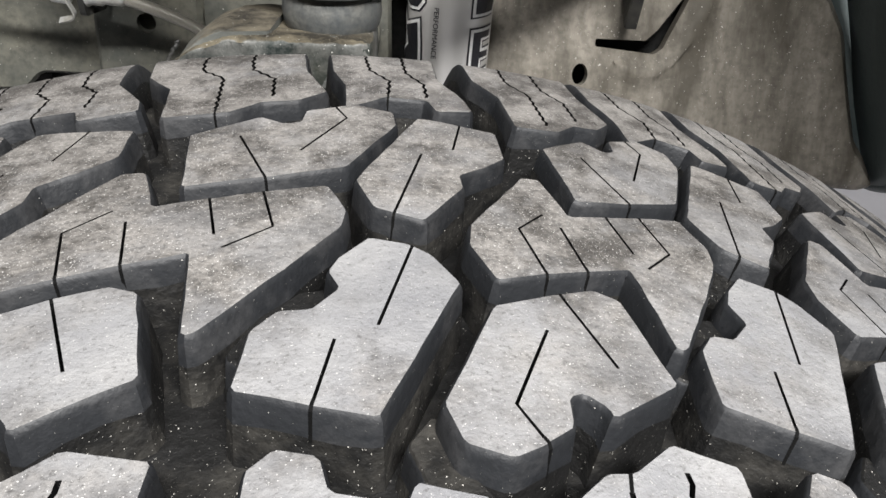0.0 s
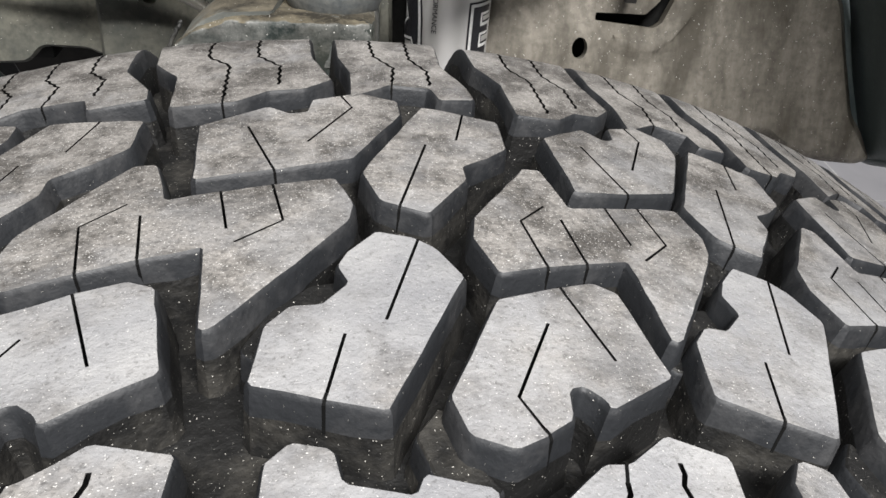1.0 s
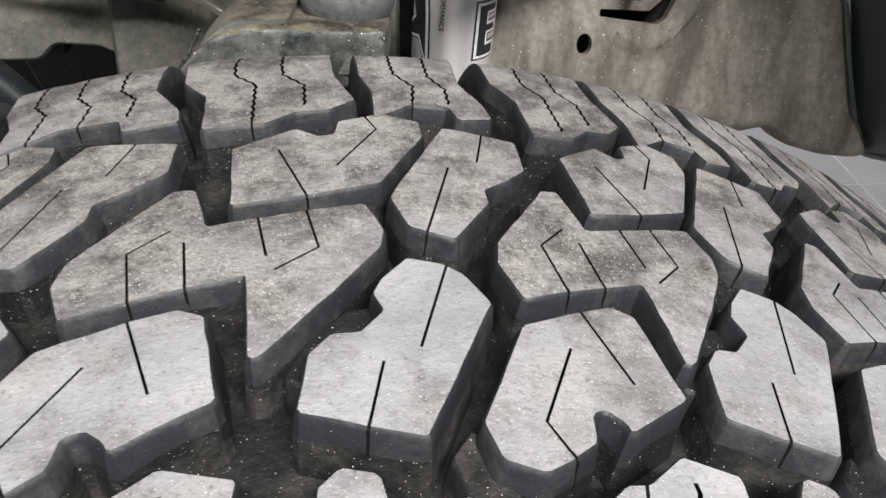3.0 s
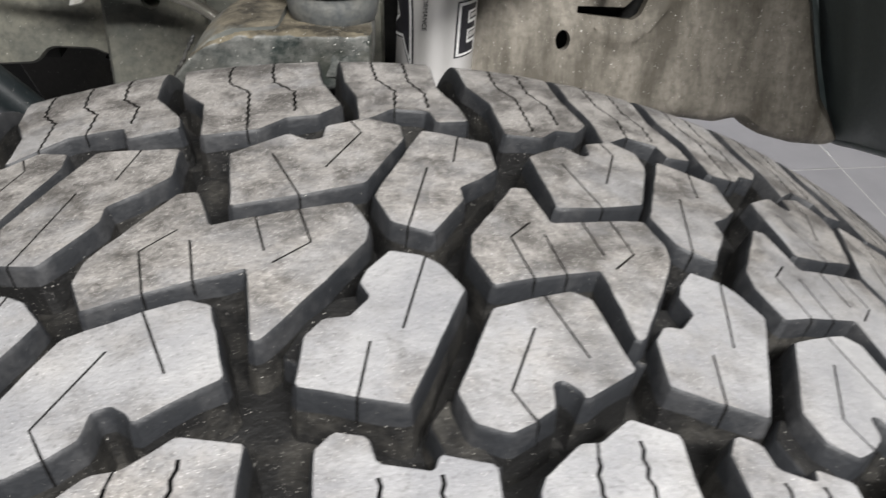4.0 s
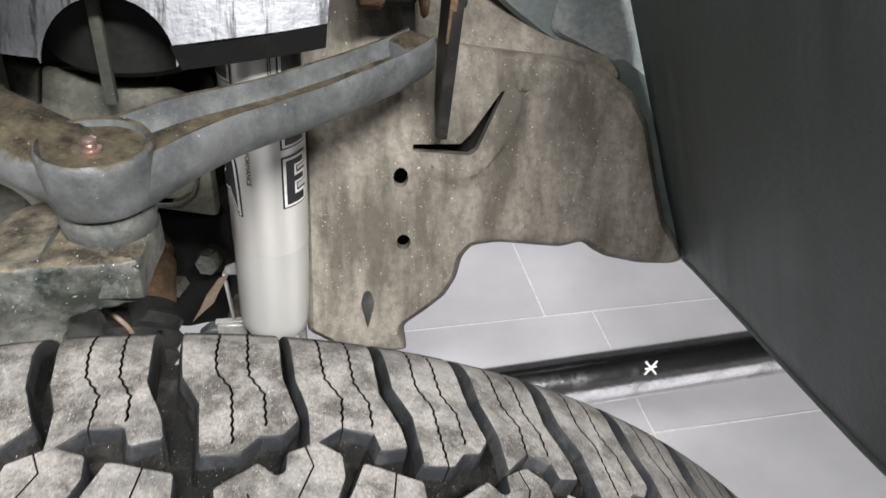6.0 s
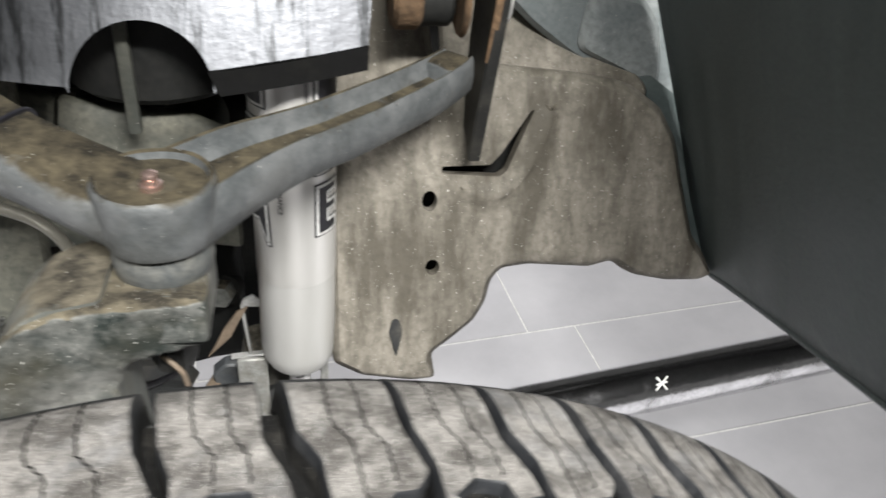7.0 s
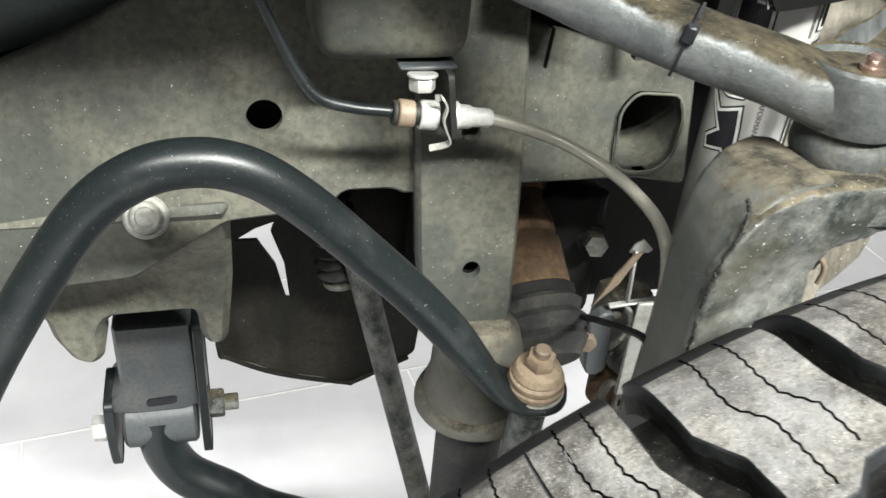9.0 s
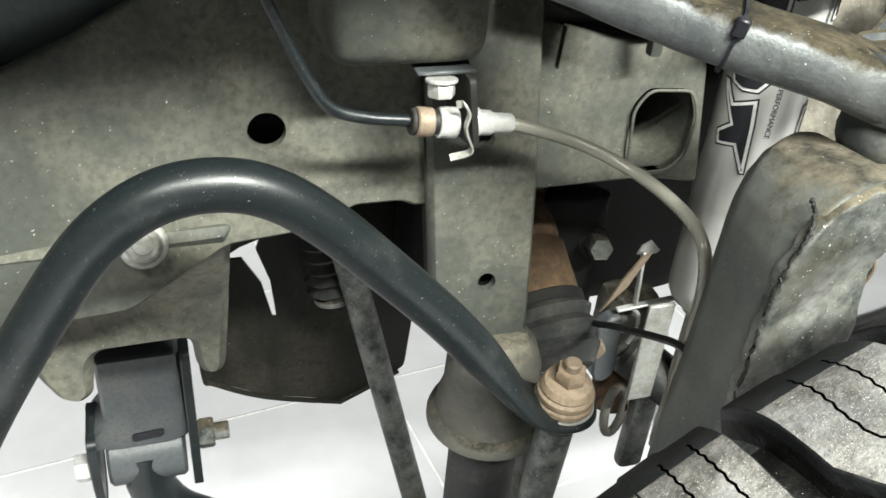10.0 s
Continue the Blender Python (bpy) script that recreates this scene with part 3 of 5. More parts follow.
def tyre_casing():
    """The tyre's body under its tread, turned about the axle, open at the rim."""
    mid = -42
    prof = [(-106, 0.224), (-130, 0.245), (-156, 0.30), (-162, 0.34), (-159, 0.372), (-150, 0.394)]
    half = [(mid + s, r) for s, r in prof]
    tread = [(s, math.hypot(*tread_point(0, s, DEPTH)[::2])) for s in range(-182, 103, 14)]
    line = half + tread + [(mid - s, r) for s, r in prof[::-1]]
    inner = [(mid + (s - mid) * 0.92, r - 0.012 if r > 0.26 else r) for s, r in line[::-1]]
    bm = bmesh.new()
    n = 160
    rings = [[bm.verts.new((r * math.sin(2 * math.pi * k / n), s / 1000, r * math.cos(2 * math.pi * k / n))) for s, r in line + inner] for k in range(n)]
    m = len(line + inner)
    for k in range(n):
        a, b = rings[k], rings[(k + 1) % n]
        for i in range(m):
            bm.faces.new((a[i], a[(i + 1) % m], b[(i + 1) % m], b[i]))
    return bm


def tyre():
    ob = new("tyre")
    ob.matrix_world = TYRE
    ob.matrix_basis = TYRE
    tagged(ob, "worn all-terrain tyre with dusty grey chunky tread blocks", "tyre")
    body = new("casing", mesh_of("casing", tyre_casing(), RUBBER_SIDE))
    body.parent = ob
    # Long and short pitches follow one another unevenly, as on the real tread.
    total = 2 * math.pi * TYRE_R * 1000
    pitches = [(-146.0, 1.2), (-37.5, 1.26), (60.0, 1.0), (146.0, 0.97)]
    shoulders = [("B", -211.6, 0.92), ("A", -158.6, 1.21), ("C", -94.2, 1.54), ("A", -34.8, 1.34), ("B", 17.0, 1.0), ("A", 64.3, 0.99), ("B", 105.4, 0.97), ("A", 143.5, 0.85), ("B", 183.0, 0.9)]
    pitches.append((231.0, 0.97))
    shoulders += [("A", 225.0, 0.97), ("B", 270.0, 1.0)]
    step = (total - 246.0 - 322.0) / 22
    for k in range(23):
        mid = 322.0 + k * step
        pitches.append((mid, 1.1))
        shoulders += [("A", mid - 4.0, 1.1)] + ([("B", mid + 45.0, 1.12)] if k < 22 else [])
    inner = [("CENTRE", CENTRE), ("HEART", HEART), ("SLANT", SLANT), ("LONG", LONG), ("CLAW", CLAW), ("STEP", STEP), ("WEDGE", WEDGE)]
    meshes = {}

    def lay(name, poly, f, u, down=0.0):
        key = (name, round(f, 2))
        if key not in meshes:
            meshes[key] = tread_mesh(poly, SIPES.get(name, []), round(f, 2), down)
        b = new("tread_step" if down else "tread_block", meshes[key])
        b.parent = ob
        b.matrix_basis = Matrix.Rotation(u / 1000 / TYRE_R, 4, "Y")

    for mid, f in pitches:
        for name, poly in inner:
            lay(name, poly, f, mid, 0.0058 if name in ("STEP", "WEDGE") else 0.0)
        lay("NEAR", NEAR, f, mid - 10.0 * f)
        lay("NEAR_B", NEAR_B, f * 1.02, mid + 33.5 * f)
    for kind, c, f in shoulders:
        name, poly = {"A": ("SHOULDER", SHOULDER), "B": ("SHOULDER_B", SHOULDER_B), "C": ("SHOULDER_C", SHOULDER_B)}[kind]
        lay(name, poly, f, c)


# ---- inner wing and liners ----
def on_panel(u, v, w):
    n = Vector((0, 1, -0.33)).normalized()
    return Vector((u, 0.613 + 0.33 * (v - 0.726), v)) + n * w


def splash_panel():
    out = [(0.03, 0.90), (0.043, 0.77), (0.043, 0.602), (0.065, 0.590), (0.105, 0.583), (0.1246, 0.584), (0.121, 0.605), (0.137, 0.616), (0.155, 0.630), (0.164, 0.645), (0.168, 0.662), (0.176, 0.671), (0.197, 0.6735), (0.248, 0.669), (0.266, 0.6735), (0.274, 0.667), (0.286, 0.661), (0.315, 0.655), (0.343, 0.654), (0.354, 0.658), (0.343, 0.678), (0.333, 0.69), (0.3205, 0.73), (0.311, 0.765), (0.296, 0.789), (0.27, 0.8065), (0.231, 0.8135), (0.172, 0.8195), (0.12, 0.828), (0.11, 0.90)]
    slot = [(0.127, 0.7455), (0.1705, 0.7425), (0.1765, 0.7465), (0.1960, 0.790), (0.1930, 0.7890), (0.1715, 0.7590), (0.1635, 0.7512), (0.127, 0.7508)]
    ridge = [(0.133, 0.7412), (0.171, 0.7385), (0.1805, 0.744), (0.2015, 0.795), (0.214, 0.797), (0.2165, 0.785), (0.206, 0.755), (0.186, 0.728), (0.165, 0.719), (0.14, 0.724)]
    holes = [disc_hole(0.118, 0.726, 0.0058, 0.0075), disc_hole(0.1205, 0.676, 0.0055, 0.006), rounded(slot, 0.0015, 2)]
    bm = sheet(rounded(out, 0.004, 2), holes, on_panel, 0.012, 0.011, [(rounded(ridge, 0.006, 2), -0.0045, 0.006)], 0.007)
    ob = single("splash_panel", bm, PANEL, "mud-dusted grey-brown moulded inner wing panel with bolt holes", "car panel", angle=50)
    back = offset(out, -0.014)
    rim = [(0.354, 0.658), (0.343, 0.678), (0.333, 0.69), (0.3205, 0.73), (0.311, 0.765), (0.296, 0.789), (0.27, 0.8065)]
    fold = [(u - 0.012, v) for u, v in rim] + [(u + 0.022, v + 0.004) for u, v in rim[::-1]]
    part("side_return", sheet(fold, [], lambda u, v, w: on_panel(u, v, w + 0.022), 0.004, 0.012), LINER, ob, "dark folded-back side of the panel")
    # Black sheet added behind the panel so its holes and slot read dark.
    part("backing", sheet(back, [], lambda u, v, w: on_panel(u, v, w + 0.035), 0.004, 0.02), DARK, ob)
    flange = [(0.13, 0.815), (0.20, 0.806), (0.262, 0.796), (0.285, 0.788), (0.290, 0.800), (0.280, 0.815), (0.255, 0.832), (0.174, 0.862), (0.13, 0.88)]
    part("upper_flange", sheet(rounded(flange, 0.004), [], lambda u, v, w: on_panel(u, v, w + 0.016 + 0.5 * max(0.0, v - 0.80)), 0.004, 0.012, (), 0.003), PANEL, ob, "dusty folded-back upper edge")
    drop = rounded([(0.092, 0.606), (0.0865, 0.627), (0.0895, 0.637), (0.0945, 0.637), (0.0975, 0.627)], 0.003)
    part("plug", sheet(drop, [], lambda u, v, w: on_panel(u, v, w - 0.0015), 0.003, 0.004), BOOT, ob, "dark drop-shaped rubber plug")
    return ob


def arch_liner():
    """The black wheel arch liner behind the tyre: a leaning sheet whose lower edge rises outwards."""
    out = [(0.628, 0.640), (0.60, 0.652), (0.56, 0.672), (0.48, 0.709), (0.40, 0.742), (0.34, 0.767), (0.29, 0.789), (0.243, 0.812), (0.238, 0.79), (0.212, 0.795), (0.19, 0.83), (0.19, 1.03), (0.66, 1.03), (0.66, 0.90), (0.635, 0.75)]

    def fun(u, v, w):
        x = 0.354 - 0.35 * (min(v, 1.05) - 0.656) + 0.03 * max(0.0, 0.5 - u) + w
        return Vector((x, u, v))

    bm = sheet(rounded(out, 0.012, 3), [], fun, 0.006, 0.022, (), 0.003)
    ob = single("arch_liner", bm, LINER, "black grained plastic wheel arch liner", "car panel", angle=50)
    lip = [(0.626, 0.643), (0.60, 0.653), (0.56, 0.673), (0.48, 0.710), (0.40, 0.743), (0.34, 0.768), (0.29, 0.790), (0.246, 0.812)]
    part("rolled_lip", tube([fun(u, v, 0.002) for u, v in lip], 0.0032, 6, 10, (1, 0, 0)), LINER, ob)
    return ob


def grey_cover():
    t = thing("heater_cover", (0.25, 0.66, 0.80), "dark grey shiny moulded plastic cover above the panel", "cover")
    out = [(0.17, 0.862), (0.195, 0.838), (0.229, 0.814), (0.262, 0.797), (0.316, 0.762), (0.340, 0.79), (0.336, 0.845), (0.325, 0.90), (0.30, 0.96), (0.17, 0.97)]
    part("shell", sheet(rounded(out, 0.01), [], lambda u, v, w: Vector((u, 0.668 + 0.2 * (v - 0.8) + w, v)), 0.012, 0.012, (), 0.006), TRIMGREY, t)
    inset = [(0.232, 0.822), (0.262, 0.808), (0.30, 0.79), (0.302, 0.81), (0.296, 0.84), (0.28, 0.86), (0.24, 0.865)]
    part("raised_panel", sheet(rounded(inset, 0.008), [], lambda u, v, w: Vector((u, 0.661 + 0.2 * (v - 0.8) + w, v)), 0.008, 0.01, (), 0.005), TRIMGREY, t)


# ---- chassis ----
def frame_y(z):
    return 0.6 + 0.2 * (z - 0.757)


def on_frame(u, v, w):
    return Vector((u, frame_y(v) + w, v))


def chassis():
    t = thing("chassis_frame", (-0.3, 0.62, 0.7), "dusty dark grey steel chassis frame rail with round holes", "chassis")
    rail = [(-0.80, 0.66), (-0.471, 0.792), (-0.41, 0.818), (-0.375, 0.838), (-0.355, 0.87), (-0.35, 0.93), (-0.205, 0.93), (-0.20, 0.835), (-0.12, 0.812), (-0.05, 0.802), (-0.022, 0.79), (-0.018, 0.705), (-0.06, 0.712), (-0.145, 0.711), (-0.225, 0.708), (-0.232, 0.712), (-0.265, 0.712), (-0.275, 0.70), (-0.34, 0.695), (-0.40, 0.66), (-0.48, 0.655), (-0.80, 0.55)]
    slot = rounded([(-0.1265, 0.818), (-0.1295, 0.818), (-0.1345, 0.789), (-0.1315, 0.789)], 0.001)
    mouth = rounded([(-0.078, 0.725), (-0.066, 0.718), (-0.045, 0.718), (-0.033, 0.728), (-0.028, 0.755), (-0.034, 0.772), (-0.066, 0.774), (-0.077, 0.762)], 0.006)
    holes = [disc_hole(-0.3135, 0.763, 0.0112, 0.0105, 20), disc_hole(-0.155, 0.813, 0.004), disc_hole(-0.494, 0.676, 0.016), slot, mouth]
    part("rail", sheet(rounded(rail, 0.006), holes, on_frame, 0.006, 0.016, (), 0.003), FRAME, t, angle=50)
    # Black closing plates, added so that the rail's holes look dark.
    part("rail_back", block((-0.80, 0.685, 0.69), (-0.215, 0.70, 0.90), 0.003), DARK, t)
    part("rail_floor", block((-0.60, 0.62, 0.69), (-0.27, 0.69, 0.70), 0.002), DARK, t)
    rim = [Vector(on_frame(u, v, -0.004)) for u, v in densify(mouth, 0.004)]
    rim.append(rim[0])
    part("tube_mouth", sweep([*rim, rim[1]], circle(0.0011, 8), (0, 1, 0), closed=False), FRAME, t)
    inner = bmesh.new()
    loop = densify(mouth, 0.006)
    rings = [[inner.verts.new(on_frame(u, v, w)) for u, v in loop] for w in (0.0, 0.10)]
    for i in range(len(loop)):
        inner.faces.new((rings[0][i], rings[0][(i + 1) % len(loop)], rings[1][(i + 1) % len(loop)], rings[1][i]))
    part("cross_tube", inner, FRAME, t)

    drop = [(-0.225, 0.87), (-0.150, 0.87), (-0.1465, 0.72), (-0.148, 0.62), (-0.155, 0.592), (-0.175, 0.585), (-0.20, 0.60), (-0.217, 0.66)]
    holes = [disc_hole(-0.1795, 0.660, 0.0063), disc_hole(-0.1845, 0.7555, 0.0066)]
    part("drop_bracket", sheet(rounded(drop, 0.006), holes, lambda u, v, w: Vector((u, 0.5665 + 0.19 * (v - 0.66) + w, v)), 0.006, 0.012, (), 0.004), FRAME, t, angle=50)
    # Black sheet added so light entering the bracket's holes is swallowed.
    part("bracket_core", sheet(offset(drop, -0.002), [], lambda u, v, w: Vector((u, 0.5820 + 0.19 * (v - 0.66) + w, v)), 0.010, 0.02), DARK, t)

    ear = [(-0.62, 0.7), (-0.338, 0.71), (-0.3392, 0.6152), (-0.3456, 0.5611), (-0.3507, 0.5545), (-0.3605, 0.5554), (-0.3659, 0.5663), (-0.367, 0.583), (-0.3703, 0.5869), (-0.4291, 0.5861), (-0.4349, 0.5772), (-0.4359, 0.5529), (-0.4456, 0.5451), (-0.4575, 0.5497), (-0.4691, 0.5698), (-0.4735, 0.5889), (-0.6, 0.62)]

    def mount(u, v, w):
        return Vector((u, (0.587 + 0.63 * (0.70 - v) if v > 0.62 else 0.6374 - 0.12 * (0.62 - v)) + w, v))

    part("arm_mount", sheet(rounded(ear, 0.005), [], mount, 0.03, 0.012, (), 0.007), FRAME, t, angle=50)

    part("bump_mount", block((-0.287, 0.552, 0.8155), (-0.199, 0.63, 0.93), 0.018, 4), FRAME, t)
    return t


def frame_bolt():
    c, n = Vector((-0.388, 0.581, 0.707)), Vector((0, -0.85, 0.53)).normalized()
    t = thing("frame_bolt", tuple(c), "round zinc-plated flange bolt in the chassis mount", "bolt")
    part("flange", rod(c + n * -0.004, c + n * 0.004, 0.0138, 0.0015), DULLZINC, t)
    part("head", lathe([(0.0100, 0), (0.0102, 0.0030), (0.0085, 0.0046), (0.0062, 0.0046), (0.0058, 0.0036), (0.0, 0.0034)], axis_pose(c + n * 0.004, c + n * 0.02), 24), DULLZINC, t)


def sway_bar():
    pts = [(-0.55, 0.50, 0.516), (-0.50, 0.5, 0.610), (-0.466, 0.5, 0.674), (-0.432, 0.5, 0.729), (-0.405, 0.5, 0.765), (-0.378, 0.5, 0.784), (-0.350, 0.5, 0.7885), (-0.324, 0.5, 0.781), (-0.298, 0.5, 0.761), (-0.268, 0.5, 0.730), (-0.236, 0.5, 0.695), (-0.213, 0.499, 0.667), (-0.195, 0.496, 0.644), (-0.182, 0.492, 0.628), (-0.170, 0.489, 0.620), (-0.160, 0.488, 0.617), (-0.150, 0.488, 0.6165), (-0.142, 0.488, 0.6162), (-0.1355, 0.488, 0.616), (-0.1322, 0.488, 0.616)]
    line = catmull(pts, 6)
    n = len(line)
    sc = []
    for i in range(n):
        # The end is forged flat into a round eye.
        dx = line[i].x + 0.153
        e = max(0.0, min(1.0, (dx + 0.062) / 0.05))
        e = e * e * (3 - 2 * e)
        wide = 1 + 0.72 * e
        if dx > 0:
            wide = 1.72 * math.sqrt(max(0.02, 1 - (dx / 0.0215) ** 2))
        sc.append((wide, 1 - 0.5 * e))
    t = thing("sway_bar", (-0.35, 0.5, 0.6), "thick satin black bent steel anti-roll bar", "anti-roll bar")
    cut = next(i for i, p in enumerate(line) if p.x > -0.186 and p.z < 0.64)
    sizes = [(b, a) for a, b in sc]
    part("bar", sweep(line[: cut + 1], circle(0.0128, 24), (0, 1, 0), sizes[: cut + 1]), BARBLACK, t)
    part("eye", sweep(line[cut:], circle(0.0128, 24), (0, 1, 0), sizes[cut:]), BARBLACK, t, "flattened forged bar end")


def sway_link():
    t = thing("sway_bar_link", (-0.149, 0.488, 0.45), "anti-roll bar drop link with tan rubber bushings and tan nut", "drop link")
    up = Vector((0.0, -0.10, 1)).normalized()
    c = Vector((-0.154, 0.487, 0.6220))
    part("washer", rod(c, c + up * 0.0015, 0.0195, 0.0005, 28), DULLZINC, t)
    part("bushing", lathe([(0.0165, 0.001), (0.0185, 0.003), (0.0186, 0.006), (0.0175, 0.0075), (0.0182, 0.009), (0.0178, 0.012), (0.016, 0.0135), (0.0165, 0.015), (0.0145, 0.019), (0.010, 0.021)], axis_pose(c, c + up), 32), TANRUB, t)
    part("nut", hexnut(c + up * 0.020, c + up * 0.030, 0.0098), TANRUB, t)
    part("stud", rod(c + up * 0.028, c + up * 0.036, 0.0052), BRASSY, t)
    part("shaft", rod(c - up * 0.014, c - up * 0.24, 0.012), CAST, t)


def link_cup():
    t = thing("spring_seat", (-0.175, 0.565, 0.30), "dusty round steel spring seat over a black damper", "spring seat")
    m = pose(-0.1685, 0.562, 0.512)
    part("cup", lathe([(0.0, 0.108), (0.020, 0.108), (0.028, 0.10), (0.033, 0.085), (0.034, 0.060), (0.0370, 0.050), (0.0385, 0.040), (0.0425, 0.037), (0.0440, 0.033), (0.0440, 0.0285), (0.041, 0.026), (0.03, 0.024)], m, 40), SEAT, t)
    part("damper", rod((-0.166, 0.565, 0.20), (-0.166, 0.565, 0.53), 0.026), BOOT, t)
    part("side_plate", block((-0.130, 0.56, 0.20), (-0.121, 0.60, 0.54), 0.003), DULLZINC, t)


def axle_boot():
    a, b = Vector((-0.113, 0.712, 0.640)), Vector((-0.106, 0.588, 0.556))
    t = thing("axle_joint", tuple(a), "rusty steel axle joint with a black rubber boot", "axle joint")
    part("joint_body", roughen(lathe([(0.026, 0), (0.034, 0.01), (0.035, 0.05), (0.033, 0.055), (0.036, 0.06), (0.036, 0.11), (0.032, 0.12)], axis_pose(a, b), 40), 0.0012, 60), RUST, t)
    d = (b - a).normalized()
    part("boot", lathe([(0.036, 0), (0.042, 0.006), (0.038, 0.014), (0.043, 0.02), (0.037, 0.03), (0.040, 0.036), (0.030, 0.05)], axis_pose(a + d * 0.108, b + d), 36), BOOT, t)
    part("clamp", rod(a + d * 0.100, a + d * 0.110, 0.0385), DARK, t)
    part("flange_bolt", hexnut((-0.073, 0.665, 0.580), (-0.076, 0.648, 0.585), 0.008), CAST, t)
    part("flange_bolt", hexnut((-0.042, 0.668, 0.607), (-0.046, 0.648, 0.613), 0.0105), CAST, t)
    part("flange_bolt", rod((-0.040, 0.674, 0.605), (-0.043, 0.664, 0.608), 0.0145), DARK, t)
    part("flange", lump((-0.092, 0.670, 0.52), (-0.03, 0.72, 0.65), 0.012, 0.005, 45), DARK, t, angle=60)
    part("joint_lip", roughen(lathe([(0.030, 0.0), (0.0375, 0.004), (0.0385, 0.012), (0.0355, 0.02)], axis_pose(a, b), 40), 0.004, 45), RUST, t, "flaking rust on the joint")


# ---- lower arm mount ----
def arm_pivot():
    t = thing("lower_arm_pivot", (-0.42, 0.735, 0.34), "dark grey steel pivot bracket with a through bolt", "arm pivot")
    face = [(-0.4445, 0.512), (-0.378, 0.512), (-0.376, 0.408), (-0.392, 0.402), (-0.436, 0.402), (-0.458, 0.405), (-0.4585, 0.422), (-0.4455, 0.438)]
    part("housing", sheet(rounded(face, 0.004), [], lambda u, v, w: Vector((u, 0.716 + 0.06 * (0.51 - v) + w, v)), 0.045, 0.012, (), 0.004), BOXGREY, t, angle=45)
    # Flat black oval stands in for the shade inside an open slot.
    part("slot", sheet(rounded([(-0.425, 0.4135), (-0.425, 0.4215), (-0.398, 0.4235), (-0.398, 0.4155)], 0.0038), [], lambda u, v, w: Vector((u, 0.7195 + w, v)), 0.002, 0.01), BLACKINK, t, "flat black oval painted as a dark slot opening")
    part("sleeve", rod((-0.449, 0.742, 0.380), (-0.382, 0.742, 0.380), 0.0285, 0.003, 36), BOXGREY, t)
    near = [(0.712, 0.350), (0.722, 0.341), (0.738, 0.345), (0.762, 0.37), (0.765, 0.43), (0.712, 0.425), (0.707, 0.38)]
    far = [(0.712, 0.352), (0.735, 0.346), (0.762, 0.37), (0.765, 0.512), (0.710, 0.512), (0.706, 0.40)]
    for x, ear in ((-0.462, near), (-0.378, far)):
        part("ear_plate", sheet(rounded(ear, 0.008), [], lambda u, v, w, x=x: Vector((x + w, u, v)), 0.007, 0.02, (), 0.001), BARBLACK, t)
    y, z = 0.728, 0.402
    part("washer", rod((-0.374, y, z), (-0.370, y, z), 0.018), CAST, t)
    part("nut", hexnut((-0.370, y, z), (-0.356, y, z), 0.014), CAST, t)
    part("stud", rod((-0.357, y, z), (-0.343, y, z), 0.008), CAST, t)
    part("bolt_head", hexnut((-0.475, y - 0.006, z - 0.012), (-0.462, y - 0.006, z - 0.012), 0.0125), ZINC, t)


def lower_arm():
    pts = [(-0.418, 0.735, 0.388), (-0.416, 0.728, 0.350), (-0.398, 0.720, 0.318), (-0.362, 0.714, 0.293), (-0.32, 0.706, 0.264), (-0.22, 0.69, 0.225), (-0.10, 0.64, 0.20)]
    single("suspension_link", tube(pts, 0.021, 8, 22), BARBLACK, "satin black tubular lower suspension arm", "suspension arm")


def side_tube():
    a, d = Vector((0.40, 0.715, 0.40)), Vector((1, 0.198, -0.038))
    t = thing("side_step", tuple(a), "polished dark tubular side step with a white scratch", "side step")
    p, q = a - d * 0.34, a + d * 0.75
    part("tube", rod(p, q, 0.028, 0.003, 48), CHROME, t)
    n = Vector((0.05, -0.62, 0.78)).normalized()
    c = a + n * 0.0283
    for ang, ln in ((35, 0.022), (-60, 0.018), (5, 0.014)):
        s = d.normalized() * math.cos(radians(ang)) + n.cross(d.normalized()) * math.sin(radians(ang))
        part("scratch", rod(c - s * ln / 2, c + s * ln / 2, 0.0012, 0.0004, 8), WHITEINK, t, "white chalk stroke")


def tie_rod():
    t = thing("tie_rod", (-0.2, 0.7, 0.3), "dusty steel tie rod with a threaded end", "tie rod")
    a, b = Vector((-0.242, 0.72, 0.60)), Vector((-0.158, 0.70, 0.245))
    part("shaft", rod(a, b, 0.012), CAST, t)
    d = (b - a).normalized()
    prof = []
    for k in range(26):
        prof += [(0.0122, k * 0.0035), (0.0105, k * 0.0035 + 0.00175)]
    part("thread", lathe(prof, axis_pose(a + d * 0.27, b + d), 20), CAST, t)


def rack_boot():
    a, b = Vector((-0.262, 0.76, 0.63)), Vector((-0.243, 0.745, 0.53))
    t = thing("steering_boot", tuple(a), "dusty black ribbed rubber steering boot", "rubber boot")
    prof = []
    for k in range(9):
        prof += [(0.023, k * 0.012), (0.0165, k * 0.012 + 0.006)]
    part("bellows", lathe(prof, axis_pose(a, b), 28), BOOT, t)
    part("clamp", rod(b, b + (b - a) * 0.06, 0.019), CAST, t)


